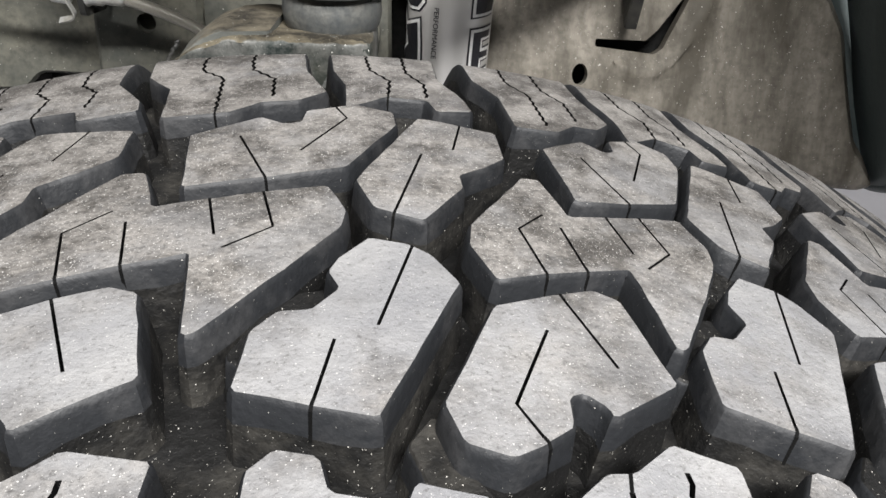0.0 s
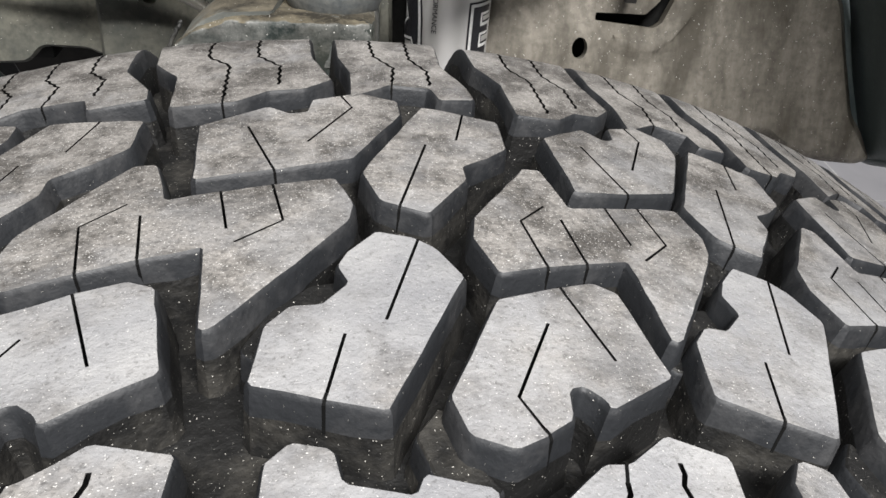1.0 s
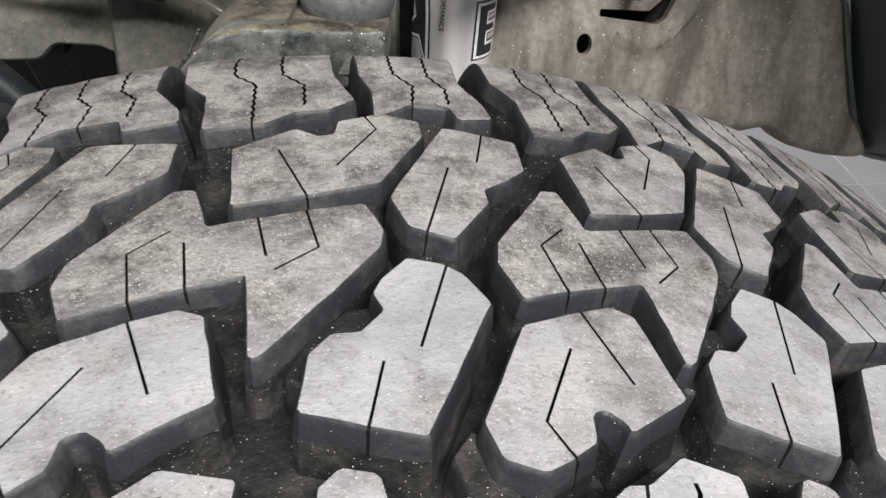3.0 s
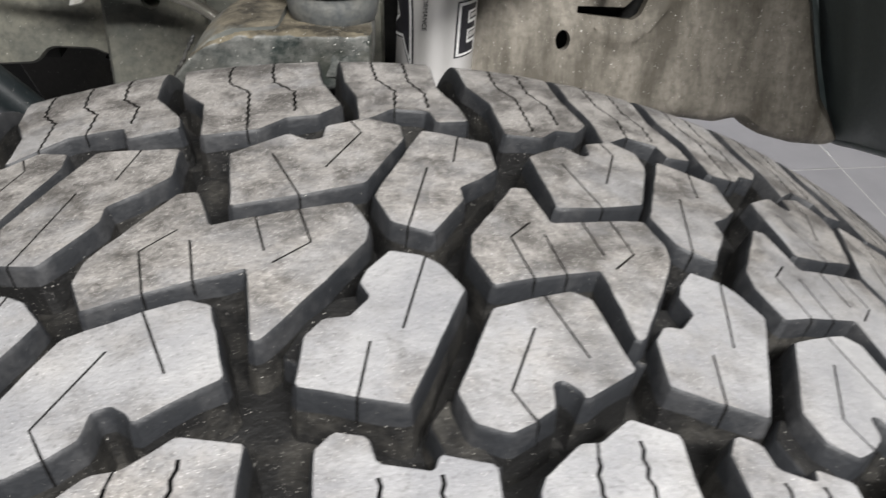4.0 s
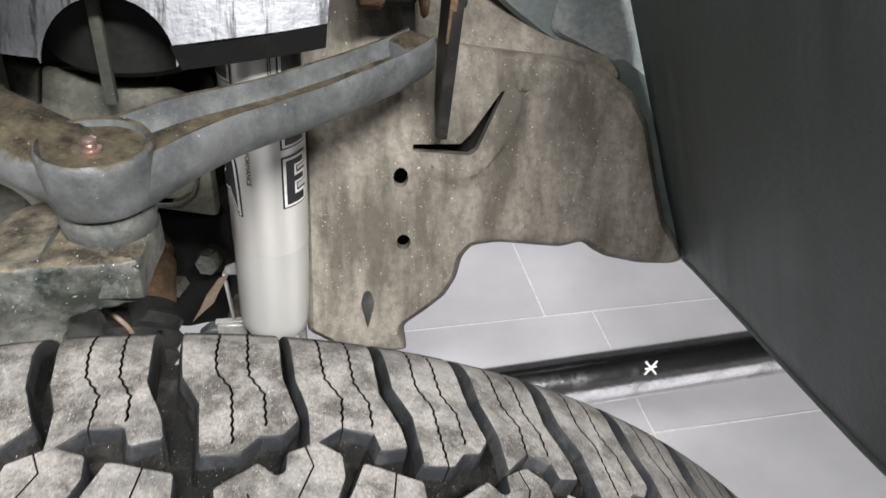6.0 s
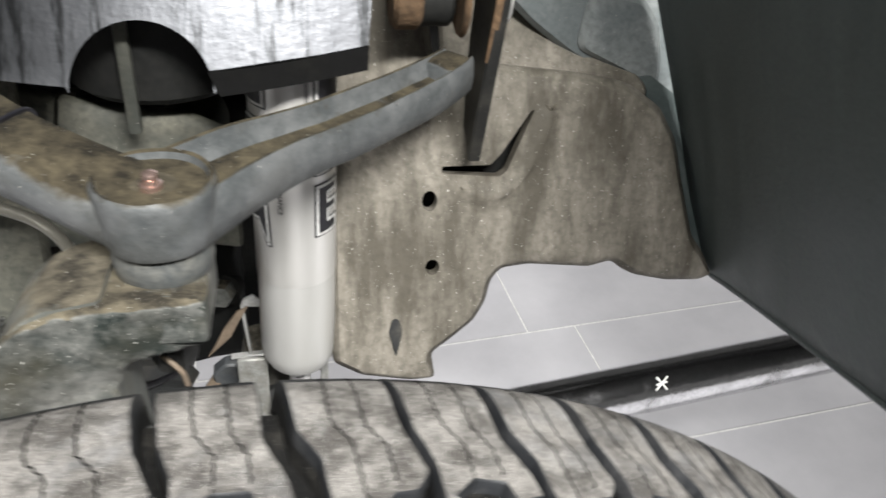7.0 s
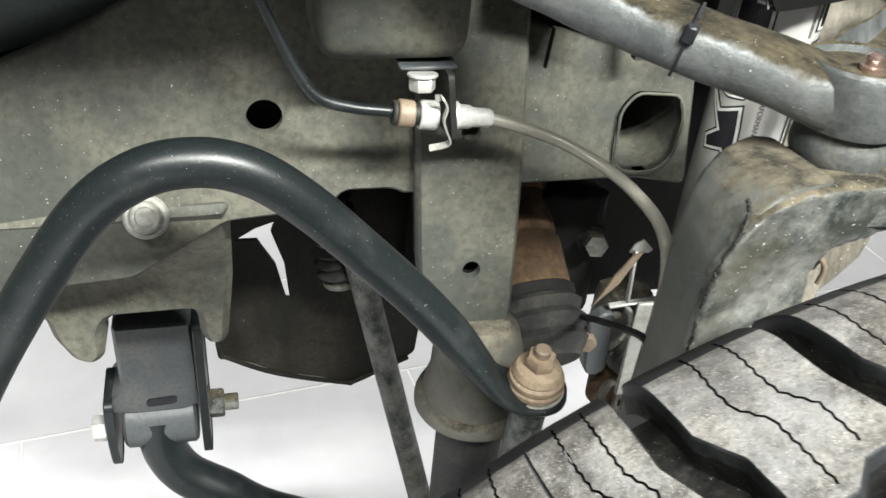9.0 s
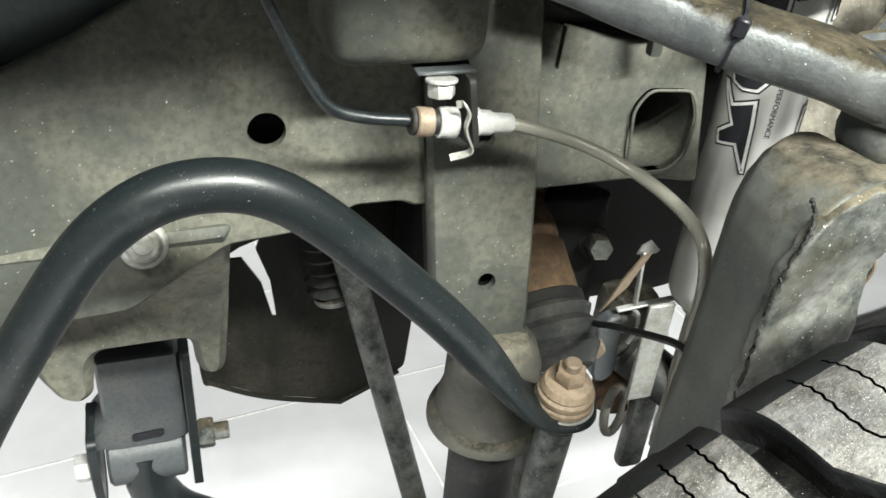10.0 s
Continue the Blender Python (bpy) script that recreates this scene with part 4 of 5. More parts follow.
def diff_cover():
    out = [(-0.42, 0.72), (-0.362, 0.551), (-0.360, 0.414), (-0.303, 0.376), (-0.224, 0.343), (-0.150, 0.36), (-0.14, 0.47), (-0.13, 0.72)]
    gap = [(-0.338, 0.547), (-0.318, 0.558), (-0.300, 0.563), (-0.304, 0.552), (-0.2925, 0.515), (-0.288, 0.472), (-0.2915, 0.473), (-0.3005, 0.514), (-0.317, 0.545)]
    fun = lambda u, v, w: Vector((u, 0.80 + 0.25 * max(0.0, u + 0.225) - 0.12 * max(0.0, -0.225 - u) + w, v))
    ob = single("under_shield", sheet(rounded(out, 0.006), [gap], fun, 0.004, 0.02, (), 0.002), SHIELD, "dark dusty plastic under-engine shield", "under shield", angle=30)
    edge = [(-0.361, 0.50), (-0.359, 0.420), (-0.350, 0.4075), (-0.303, 0.376), (-0.232, 0.346), (-0.218, 0.3445), (-0.158, 0.358)]
    part("edge_lip", tube([fun(u, v, -0.001) for u, v in edge], 0.0026, 6, 8, (0, 1, 0)), SHIELD, ob)


def underbody():
    t = thing("engine_bay_stand_in", (0.0, 1.2, 0.66), "black stand-in slabs and unseen light blockers, with the front liner", "underbody")
    # Plain black slab added as a dark backdrop behind the suspension.
    part("gearbox", block((-0.75, 0.84, 0.665), (1.6, 0.93, 1.2), 0.02, 2), DARK, t)
    # Unseen blocker, added to keep overhead light off the background.
    part("inner_wing", block((-0.80, 0.70, 0.90), (0.62, 0.76, 1.45), 0.01), DARK, t)
    # Unseen slab, added to shade the floor and darken the step's reflection.
    part("cabin_floor", block((0.46, 0.12, 0.70), (1.9, 0.83, 0.84), 0.01), DARK, t)
    out = [(-0.80, 0.72), (-0.50, 0.78), (-0.40, 0.81), (-0.34, 0.83), (-0.33, 0.88), (-0.33, 1.40), (-0.80, 1.40)]
    part("front_liner", sheet(out, [], lambda u, v, w: Vector((u, 0.64 + w, v)), 0.006, 0.04), LINER, t, "black plastic front arch liner")
    # Unseen overhead sheet, added to shade the left side from the lamps.
    part("arch_top", sheet([(-0.80, 0.30), (-0.32, 0.29), (-0.22, 0.285), (-0.05, 0.29), (-0.05, 0.72), (-0.80, 0.72)], [], lambda u, v, w: Vector((u, v, 1.15 - 0.25 * (u + 0.05) ** 2 + w)), 0.006, 0.06), LINER, t)
    # Black block added to hide bright floor where the gap reads dark.
    part("oil_pan", block((-0.75, 0.95, 0.37), (-0.378, 1.10, 0.70), 0.02, 2), DARK, t)
    part("step_bracket", block((1.02, 0.80, 0.36), (1.06, 0.90, 0.70), 0.004), DARK, t)
    # Black filler added to hide bright floor beside the axle joint.
    part("cross_member", block((-0.17, 0.74, 0.475), (0.12, 0.90, 0.73), 0.03, 3), DARK, t)


# ---- upper arm and knuckle ----
BOX_ARM = [(-0.5, -0.36), (-0.38, -0.5), (0.38, -0.5), (0.5, -0.36), (0.53, 0.0), (0.5, 0.30), (0.40, 0.46), (0.2, 0.5), (0.0, 0.5), (-0.2, 0.5), (-0.40, 0.46), (-0.5, 0.30), (-0.53, 0.0)]
RAIL_ARM = [(-0.5, -0.36), (-0.38, -0.5), (0.38, -0.5), (0.5, -0.36), (0.54, 0.0), (0.52, 0.36), (0.47, 0.5), (0.42, 0.48), (0.37, 0.22), (0.30, 0.06), (0.0, 0.02), (-0.30, 0.06), (-0.36, 0.22), (-0.41, 0.48), (-0.45, 0.5), (-0.5, 0.38), (-0.53, 0.0)]
ARM_LEFT = [(-0.050, 0.433, 0.847), (-0.080, 0.4455, 0.857), (-0.114, 0.4665, 0.8635), (-0.15, 0.492, 0.873), (-0.20, 0.53, 0.888), (-0.27, 0.585, 0.91), (-0.33, 0.63, 0.93)]
ARM_RIGHT = [(-0.041, 0.436, 0.846), (0.0, 0.474, 0.848), (0.045, 0.516, 0.842), (0.085, 0.554, 0.839), (0.113, 0.582, 0.838), (0.128, 0.600, 0.838)]


def upper_arm():
    t = thing("upper_control_arm", (-0.045, 0.43, 0.82), "dirty forged steel upper control arm with ball joint", "control arm")
    at = pose(-0.0435, 0.430, 0.836, -3, 0, 0)
    prof = [(0.022, -0.001), (0.0255, 0.0), (0.0268, 0.003), (0.0275, 0.010), (0.0285, 0.026), (0.0285, 0.0295), (0.0270, 0.0315), (0.0252, 0.0305), (0.0245, 0.027)]
    part("ball_joint_cup", roughen(lathe(prof, at, 48), 0.0005, 90), FORGED, t)
    part("cup_lid", roughen(lathe([(0.0253, 0.0235), (0.0235, 0.0262), (0.016, 0.0255), (0.009, 0.0275), (0.0, 0.0282)], at, 36), 0.0007, 120), DIRT, t, "disc caked in brown dirt")
    part("grease_nipple", lathe([(0.0052, 0), (0.0052, 0.0025), (0.0036, 0.003), (0.0032, 0.005), (0.0039, 0.0062), (0.0036, 0.0078), (0.0020, 0.009), (0.0, 0.0092)], pose(-0.0440, 0.427, 0.8635), 16), COPPER, t, "shiny copper-coloured grease nipple")
    for pts, profile, w, h in ((ARM_LEFT, BOX_ARM, 0.034, 0.023), (ARM_RIGHT, RAIL_ARM, 0.040, 0.027)):
        line = catmull(pts, 8)
        n = len(line)
        sc = []
        for k in range(n):
            near = max(0.0, 1 - 3.2 * k / n)
            far = k / n
            sc.append((w * (1.0 - (0.42 * far if profile is RAIL_ARM else -0.5 * far) + 0.28 * near), h * (1 + 0.22 * near + (0.0 if profile is RAIL_ARM else 0.3 * far))))
        part("arm", roughen(sweep(line, profile, (0, 0, 1), sc), 0.0006, 50), FORGED, t, angle=50)
    part("arm_end", lump((-0.014, -0.013, -0.0125), (0.012, 0.013, 0.0125), 0.006, 0.0006, 60, 2, Matrix.Translation((0.1215, 0.593, 0.838)) @ Matrix.Rotation(radians(47), 4, "Z")), FORGED, t, angle=60)
    part("dust_boot", lathe([(0.0190, -0.003), (0.0218, 0.0), (0.0236, 0.004), (0.0243, 0.009), (0.0238, 0.014), (0.0222, 0.017), (0.0228, 0.022)], pose(-0.0435, 0.43, 0.8165), 40), GREYBOOT, t)
    part("pivot_bushing", rod((0.085, 0.622, 0.885), (0.104, 0.622, 0.885), 0.026, 0.003, 32), RUST, t)
    part("pivot_core", rod((0.10, 0.622, 0.882), (0.125, 0.622, 0.882), 0.021, 0.003, 32), DARK, t)
    part("bushing_flange", rod((0.128, 0.617, 0.886), (0.1325, 0.617, 0.886), 0.030, 0.002, 32), RUST, t)
    part("pivot_washer", rod((0.156, 0.618, 0.889), (0.160, 0.618, 0.889), 0.026, 0.002, 32), ZINC, t)


def zip_tie():
    t = thing("cable_tie", (-0.114, 0.4665, 0.863), "black plastic cable tie round the control arm", "cable tie")
    c = Vector((-0.117, 0.4685, 0.8640))
    d = Vector((-0.80, 0.56, 0.21)).normalized()
    side = d.cross(Vector((0, 0, 1))).normalized()
    top = side.cross(d)
    loop = [c + side * u * 0.0385 + top * v * 0.0262 for u, v in BOX_ARM]
    loop += loop[:2]
    part("strap", sweep(catmull(loop, 3), [(-0.0019, -0.0008), (0.0019, -0.0008), (0.0019, 0.0008), (-0.0019, 0.0008)], tuple(d), closed=False), BLACKINK, t)
    part("lock", block((-0.0032, -0.003, -0.0045), (0.0032, 0.003, 0.0045), 0.001, 1, Matrix.Translation(c - side * 0.0205 + top * 0.009) @ Matrix((d, side, top)).transposed().to_4x4()), BLACKINK, t)


def blade():
    out = [(0.6045, 0.7635), (0.612, 0.768), (0.617, 0.776), (0.645, 0.780), (0.645, 0.86), (0.65, 0.99), (0.565, 0.99), (0.577, 0.91), (0.590, 0.84)]
    fun = lambda u, v, w: Vector((0.142 + 0.03 * (v - 0.76) + w, u, v))
    ob = single("pivot_bracket", sheet(rounded(out, 0.003), [], fun, 0.007, 0.02, (), 0.0015), IRON, "dark steel bracket plate holding the control arm pivot", "bracket")
    strip = [(0.5895, 0.848), (0.576, 0.915), (0.5645, 0.985), (0.5665, 0.985), (0.579, 0.912), (0.5925, 0.848)]
    part("rust_edge", sheet(strip, [], lambda u, v, w: fun(u - 0.0006, v, w - 0.0006), 0.0045, 0.02), RUST, ob, "rusty bare edge of the plate")


def knuckle():
    t = thing("steering_knuckle", (-0.08, 0.44, 0.5), "dusty cast iron steering knuckle with pitted faces", "steering knuckle")
    # Plan of the upright at each height: rear left edge, front left edge, front right edge, rear right edge; the first number lifts the front over the rear.
    levels = [
        (0.500, 0.0, (-0.123, 0.446), (-0.1235, 0.398), (-0.056, 0.408)),
        (0.660, 0.0, (-0.1195, 0.440), (-0.1230, 0.3935), (-0.0635, 0.402)),
        (0.700, 0.0, (-0.1170, 0.438), (-0.1230, 0.3920), (-0.0650, 0.401)),
        (0.765, 0.0, (-0.1165, 0.438), (-0.1225, 0.3920), (-0.0660, 0.401)),
        (0.784, 0.0, (-0.1155, 0.439), (-0.1200, 0.3925), (-0.0660, 0.401)),
        (0.797, 0.001, (-0.1120, 0.441), (-0.1145, 0.3930), (-0.0660, 0.401)),
        (0.807, 0.003, (-0.1055, 0.445), (-0.1065, 0.3935), (-0.0660, 0.401)),
        (0.813, 0.006, (-0.0965, 0.449), (-0.0975, 0.3940), (-0.0660, 0.401)),
        (0.8155, 0.007, (-0.0880, 0.452), (-0.0890, 0.3945), (-0.0660, 0.401)),
    ]
    fine = []
    for a, b in zip(levels, levels[1:]):
        for k in range(4):
            q = k / 4
            mixed = [tuple(p + (r - p) * q for p, r in zip(u, v)) for u, v in zip(a[2:], b[2:])]
            fine.append((a[0] + (b[0] - a[0]) * q, a[1] + (b[1] - a[1]) * q, *mixed))
    fine.append(levels[-1])
    bm = bmesh.new()
    rings = []
    for z, lift, rear, front, right in fine:
        mid = (0.5 * (rear[0] + front[0]) - 0.0012, 0.42 * rear[1] + 0.58 * front[1])
        plan = [right, (right[0], 0.456), (rear[0] + 0.014, 0.458), rear, mid, front]
        ring = []
        for u, v in rounded(plan, 0.0035, 3):
            ring.append(bm.verts.new((u - 0.002, v - 0.006, z + 0.003 + lift * (0.456 - v) / 0.06)))
        rings.append(ring)
    n = len(rings[0])
    for a, b in zip(rings, rings[1:]):
        for k in range(n):
            bm.faces.new((a[k], a[(k + 1) % n], b[(k + 1) % n], b[k]))
    bm.faces.new(rings[-1])
    bm.faces.new(rings[0][::-1])
    bmesh.ops.recalc_face_normals(bm, faces=bm.faces)
    roughen(roughen(bm, 0.0008, 30), 0.0004, 160)
    part("upright", bm, KNUCKLE, t, angle=50)
    out = [(-0.1218, 0.784), (-0.1165, 0.798), (-0.108, 0.809), (-0.098, 0.8165), (-0.086, 0.8205), (-0.05, 0.8200), (-0.021, 0.8190), (-0.0195, 0.805), (-0.0205, 0.7915), (-0.045, 0.788), (-0.060, 0.784), (-0.0645, 0.770), (-0.064, 0.70), (-0.060, 0.60), (-0.1245, 0.60), (-0.1250, 0.66), (-0.1245, 0.70), (-0.1240, 0.765)]

    def face(u, v, w):
        # A hollow runs slantwise between the upper boss and a bulge lower down.
        k = (v - 0.765) - 0.35 * (u + 0.09)
        wave = 0.0030 * math.exp(-(k / 0.012) ** 2) - 0.0022 * math.exp(-((k + 0.032) / 0.016) ** 2)
        edge = min(1.0, max(0.0, (u + 0.1215) / 0.02))
        return Vector((u - 0.002, 0.382 + 0.12 * (u + 0.121) + wave * edge + w, v + 0.003))

    part("ball_joint_boss", roughen(roughen(sheet(rounded(out, 0.004), [], face, 0.006, 0.003, (), 0.0012), 0.0012, 80), 0.0011, 230), CAST, t, angle=60)
    rng = random.Random(9)
    seam = [(-0.1262, 0.3835, 0.64), (-0.1268, 0.3835, 0.68), (-0.1265, 0.3835, 0.72), (-0.1262, 0.3835, 0.755), (-0.1250, 0.3838, 0.778), (-0.1215, 0.3842, 0.793), (-0.1165, 0.3850, 0.805), (-0.1125, 0.3895, 0.813), (-0.1105, 0.3965, 0.817)]
    line = [p + Vector([rng.uniform(-0.0004, 0.0004) for _ in range(3)]) for p in catmull([Vector(p) for p in seam], 9)]
    part("casting_seam", roughen(tube(line, 0.0010, 1, 8), 0.0004, 300), IRON, t, "dark gritty casting seam")
    part("boss_top", lump((-0.036, -0.028, -0.013), (0.036, 0.028, 0.011), 0.004, 0.0008, 90, 6, Matrix.Translation((-0.0575, 0.4205, 0.8075)) @ Matrix.Rotation(radians(-9), 4, "X")), CAST, t, angle=60)
    part("lower_lug", lump((-0.03, 0.43, 0.46), (0.055, 0.50, 0.53), 0.015, 0.006, 40, 5), CAST, t, angle=60)
    part("castle_nut", hexnut((-0.046, 0.428, 0.756), (-0.046, 0.428, 0.789), 0.013), IRON, t)
    part("cotter_pin", tube([(-0.050, 0.416, 0.770), (-0.044, 0.412, 0.767), (-0.040, 0.412, 0.760), (-0.039, 0.414, 0.750)], 0.0014, 5, 8), BRASSY, t)


# ---- shock absorber ----
SHOCK_A, SHOCK_B = Vector((0.017, 0.592, 0.598)), Vector((0.0209, 0.599, 0.883))


def shock():
    t = thing("shock_absorber", (0.017, 0.59, 0.5), "silver-white shock absorber with black and white lettering shapes", "shock absorber")
    h = (SHOCK_B - SHOCK_A).length
    d = (SHOCK_B - SHOCK_A).normalized()
    ex = (Vector((1, 0, 0)) - d * d.x).normalized()
    m = Matrix.Translation(SHOCK_A) @ Matrix((ex, d.cross(ex), d)).transposed().to_4x4()
    r = 0.0285
    part("body", lathe([(0.016, -0.004), (0.024, -0.001), (0.0275, 0.006), (r, 0.014), (r, 0.0885)], m, 56), SHOCKBASE, t, "bare silver lower tube")
    part("sleeve", lathe([(r - 0.002, 0.0875), (r + 0.0003, 0.0880), (r + 0.0004, 0.089), (r + 0.0004, h)], m, 56), SHOCK, t)
    part("rod", rod(SHOCK_A + Vector((0, 0, -0.16)), SHOCK_A + Vector((0, 0, 0.002)), 0.0085), ZINC, t, "bright chromed piston rod")
    part("lower_bracket", block((-0.031, 0.588, 0.50), (-0.008, 0.592, 0.598), 0.001, 1), DULLZINC, t)
    part("lower_bracket", block((0.034, 0.592, 0.50), (0.040, 0.612, 0.598), 0.001, 1), DULLZINC, t)
    part("gland", lathe([(0.013, 0), (0.0135, 0.002), (0.0135, 0.010), (0.012, 0.012)], Matrix.Translation(SHOCK_A + Vector((0, 0, -0.013))), 20), ZINC, t)

    def decal(name, outline, mat, lift, label=""):
        """A flat shape wrapped round the body: outline in degrees from the -y side and metres up the body."""
        def fun(u, v, w):
            q = radians(u)
            rr = r + lift + 0.0006 - w
            return m @ Vector((rr * math.sin(q), rr * -math.cos(q), v))
        bm = bmesh.new()
        pts, tri, _ = fill(densify([(a / 1000, b) for a, b in outline], 0.004), [], [], 0.006)
        vs = [bm.verts.new(fun(a * 1000, b, 0.0)) for a, b in pts]
        for f3 in tri:
            bm.faces.new([vs[i] for i in f3])
        bmesh.ops.delete(bm, geom=[v for v in bm.verts if not v.link_faces], context="VERTS")
        return part(name, bm, mat, t, label)

    # Angular logo shapes on both flanks: millimetres round the body from its front and metres up it.
    cross = [(-51, 0.183), (-44, 0.183), (-36, 0.170), (-20.5, 0.1765), (-18.5, 0.158), (-16.5, 0.1215), (-20.5, 0.121), (-29, 0.139), (-42, 0.136), (-45, 0.147), (-36, 0.155)]
    round_one = [(-46, 0.190), (-42, 0.181), (-33, 0.1775), (-22, 0.179), (-17, 0.186), (-17, 0.212), (-22, 0.219), (-38, 0.219), (-46, 0.213)]
    comb = [(13, 0.1295), (35, 0.1295), (35, 0.143), (26, 0.143), (26, 0.147), (35, 0.147), (35, 0.158), (26, 0.158), (26, 0.161), (35, 0.161), (35, 0.172), (13, 0.172)]
    arch = [(13, 0.178), (35, 0.178), (38, 0.19), (35, 0.222), (13, 0.222)]
    slab = [(-46, 0.226), (-17, 0.226), (-17, 0.246), (-28, 0.246), (-28, 0.255), (-17, 0.255), (-17, 0.275), (-46, 0.275)]
    slab_two = [(13, 0.228), (38, 0.228), (38, 0.25), (28, 0.25), (28, 0.26), (38, 0.26), (38, 0.275), (13, 0.275)]
    for glyph in (cross, round_one, comb, arch, slab, slab_two):
        flat = [(a / 1000, b) for a, b in glyph]
        for grow, ink, lift, label in ((0.0, BLACKINK, 0.0002, "black logo shape"), (-0.0012, WHITEINK, 0.0005, "white logo shape"), (-0.0032, BLACKINK, 0.0008, "black logo shape")):
            decal("logo_shape", [(math.degrees(a / r), b) for a, b in offset(flat, grow)], ink, lift, label)
    for a0 in (15.0, 18.0):
        decal("stripe", [(a0, 0.225), (a0 + 1.2, 0.225), (a0 + 1.2, 0.28), (a0, 0.28)], BLACKINK, 0.0002)
    for a0 in (-33.5, -30.5):
        decal("stripe", [(a0, 0.196), (a0 + 0.8, 0.196), (a0 + 0.8, 0.222), (a0, 0.222)], BLACKINK, 0.0002)
    word = bpy.data.curves.new("lettering", "FONT")
    word.body, word.size, word.align_x, word.extrude = "PERFORMANCE", 0.0050, "LEFT", 0.0001
    ob = new("lettering", word)
    q = radians(-19)
    x_dir, z_dir = Vector((0, 0, -1)), Vector((math.sin(q), -math.cos(q), 0))
    y_dir = z_dir.cross(x_dir)
    local = Matrix((x_dir, y_dir, z_dir)).transposed().to_4x4()
    ob.matrix_world = m @ Matrix.Translation((z_dir * (r + 0.0006)) + Vector((0, 0, 0.1845)) - y_dir * 0.002) @ local
    word.materials.append(BLACKINK)
    bpy.context.view_layer.update()
    flat = bpy.data.meshes.new_from_object(ob.evaluated_get(bpy.context.evaluated_depsgraph_get()))
    w = ob.matrix_world.copy()
    bpy.data.objects.remove(ob)
    flat.transform(w)
    ob = new("lettering", flat)
    ob.parent = t
    ob.matrix_parent_inverse = t.matrix_world.inverted()
    return t


# ---- heat shield ----
def heat_shield():
    t = thing("heat_shield", (-0.05, 0.56, 0.85), "crinkled shiny aluminium heat shield with an arched cut-out", "heat shield")
    out = [(-0.185, 0.96), (-0.171, 0.913), (-0.166, 0.855), (-0.105, 0.853)]
    for k in range(21):
        q = math.pi * (1 - k / 20)
        out.append((-0.0635 + 0.040 * math.cos(q), 0.850 + 0.037 * math.sin(q)))
    out += [(-0.02, 0.854), (0.066, 0.860), (0.072, 0.915), (0.078, 0.98), (0.04, 1.0), (-0.12, 1.0)]
    fun = lambda u, v, w: Vector((u, 0.548 + 0.5 * (v - 0.855) + 1.2 * (u + 0.05) ** 2 + w, v))
    part("foil", sheet(out, [], fun, 0.002, 0.01), FOIL, t)
    # Near-black band paints the shade under the foil's bent-in lower edge.
    part("edge_band", sheet([(-0.02, 0.850), (0.066, 0.857), (0.067, 0.869), (-0.026, 0.862)], [], lambda u, v, w: fun(u, v, w - 0.004), 0.003, 0.01), SIPE_AND_SHADE, t)
    b = thing("shock_tower", (-0.06, 0.64, 0.80), "dark dusty steel tower behind the heat shield", "shock tower")
    part("tower", rod((-0.066, 0.655, 0.818), (-0.066, 0.655, 0.93), 0.066, 0.006, 40), DARK, b)
    part("brace", block((-0.082, 0.584, 0.803), (-0.074, 0.592, 0.92), 0.002), FRAME, b)


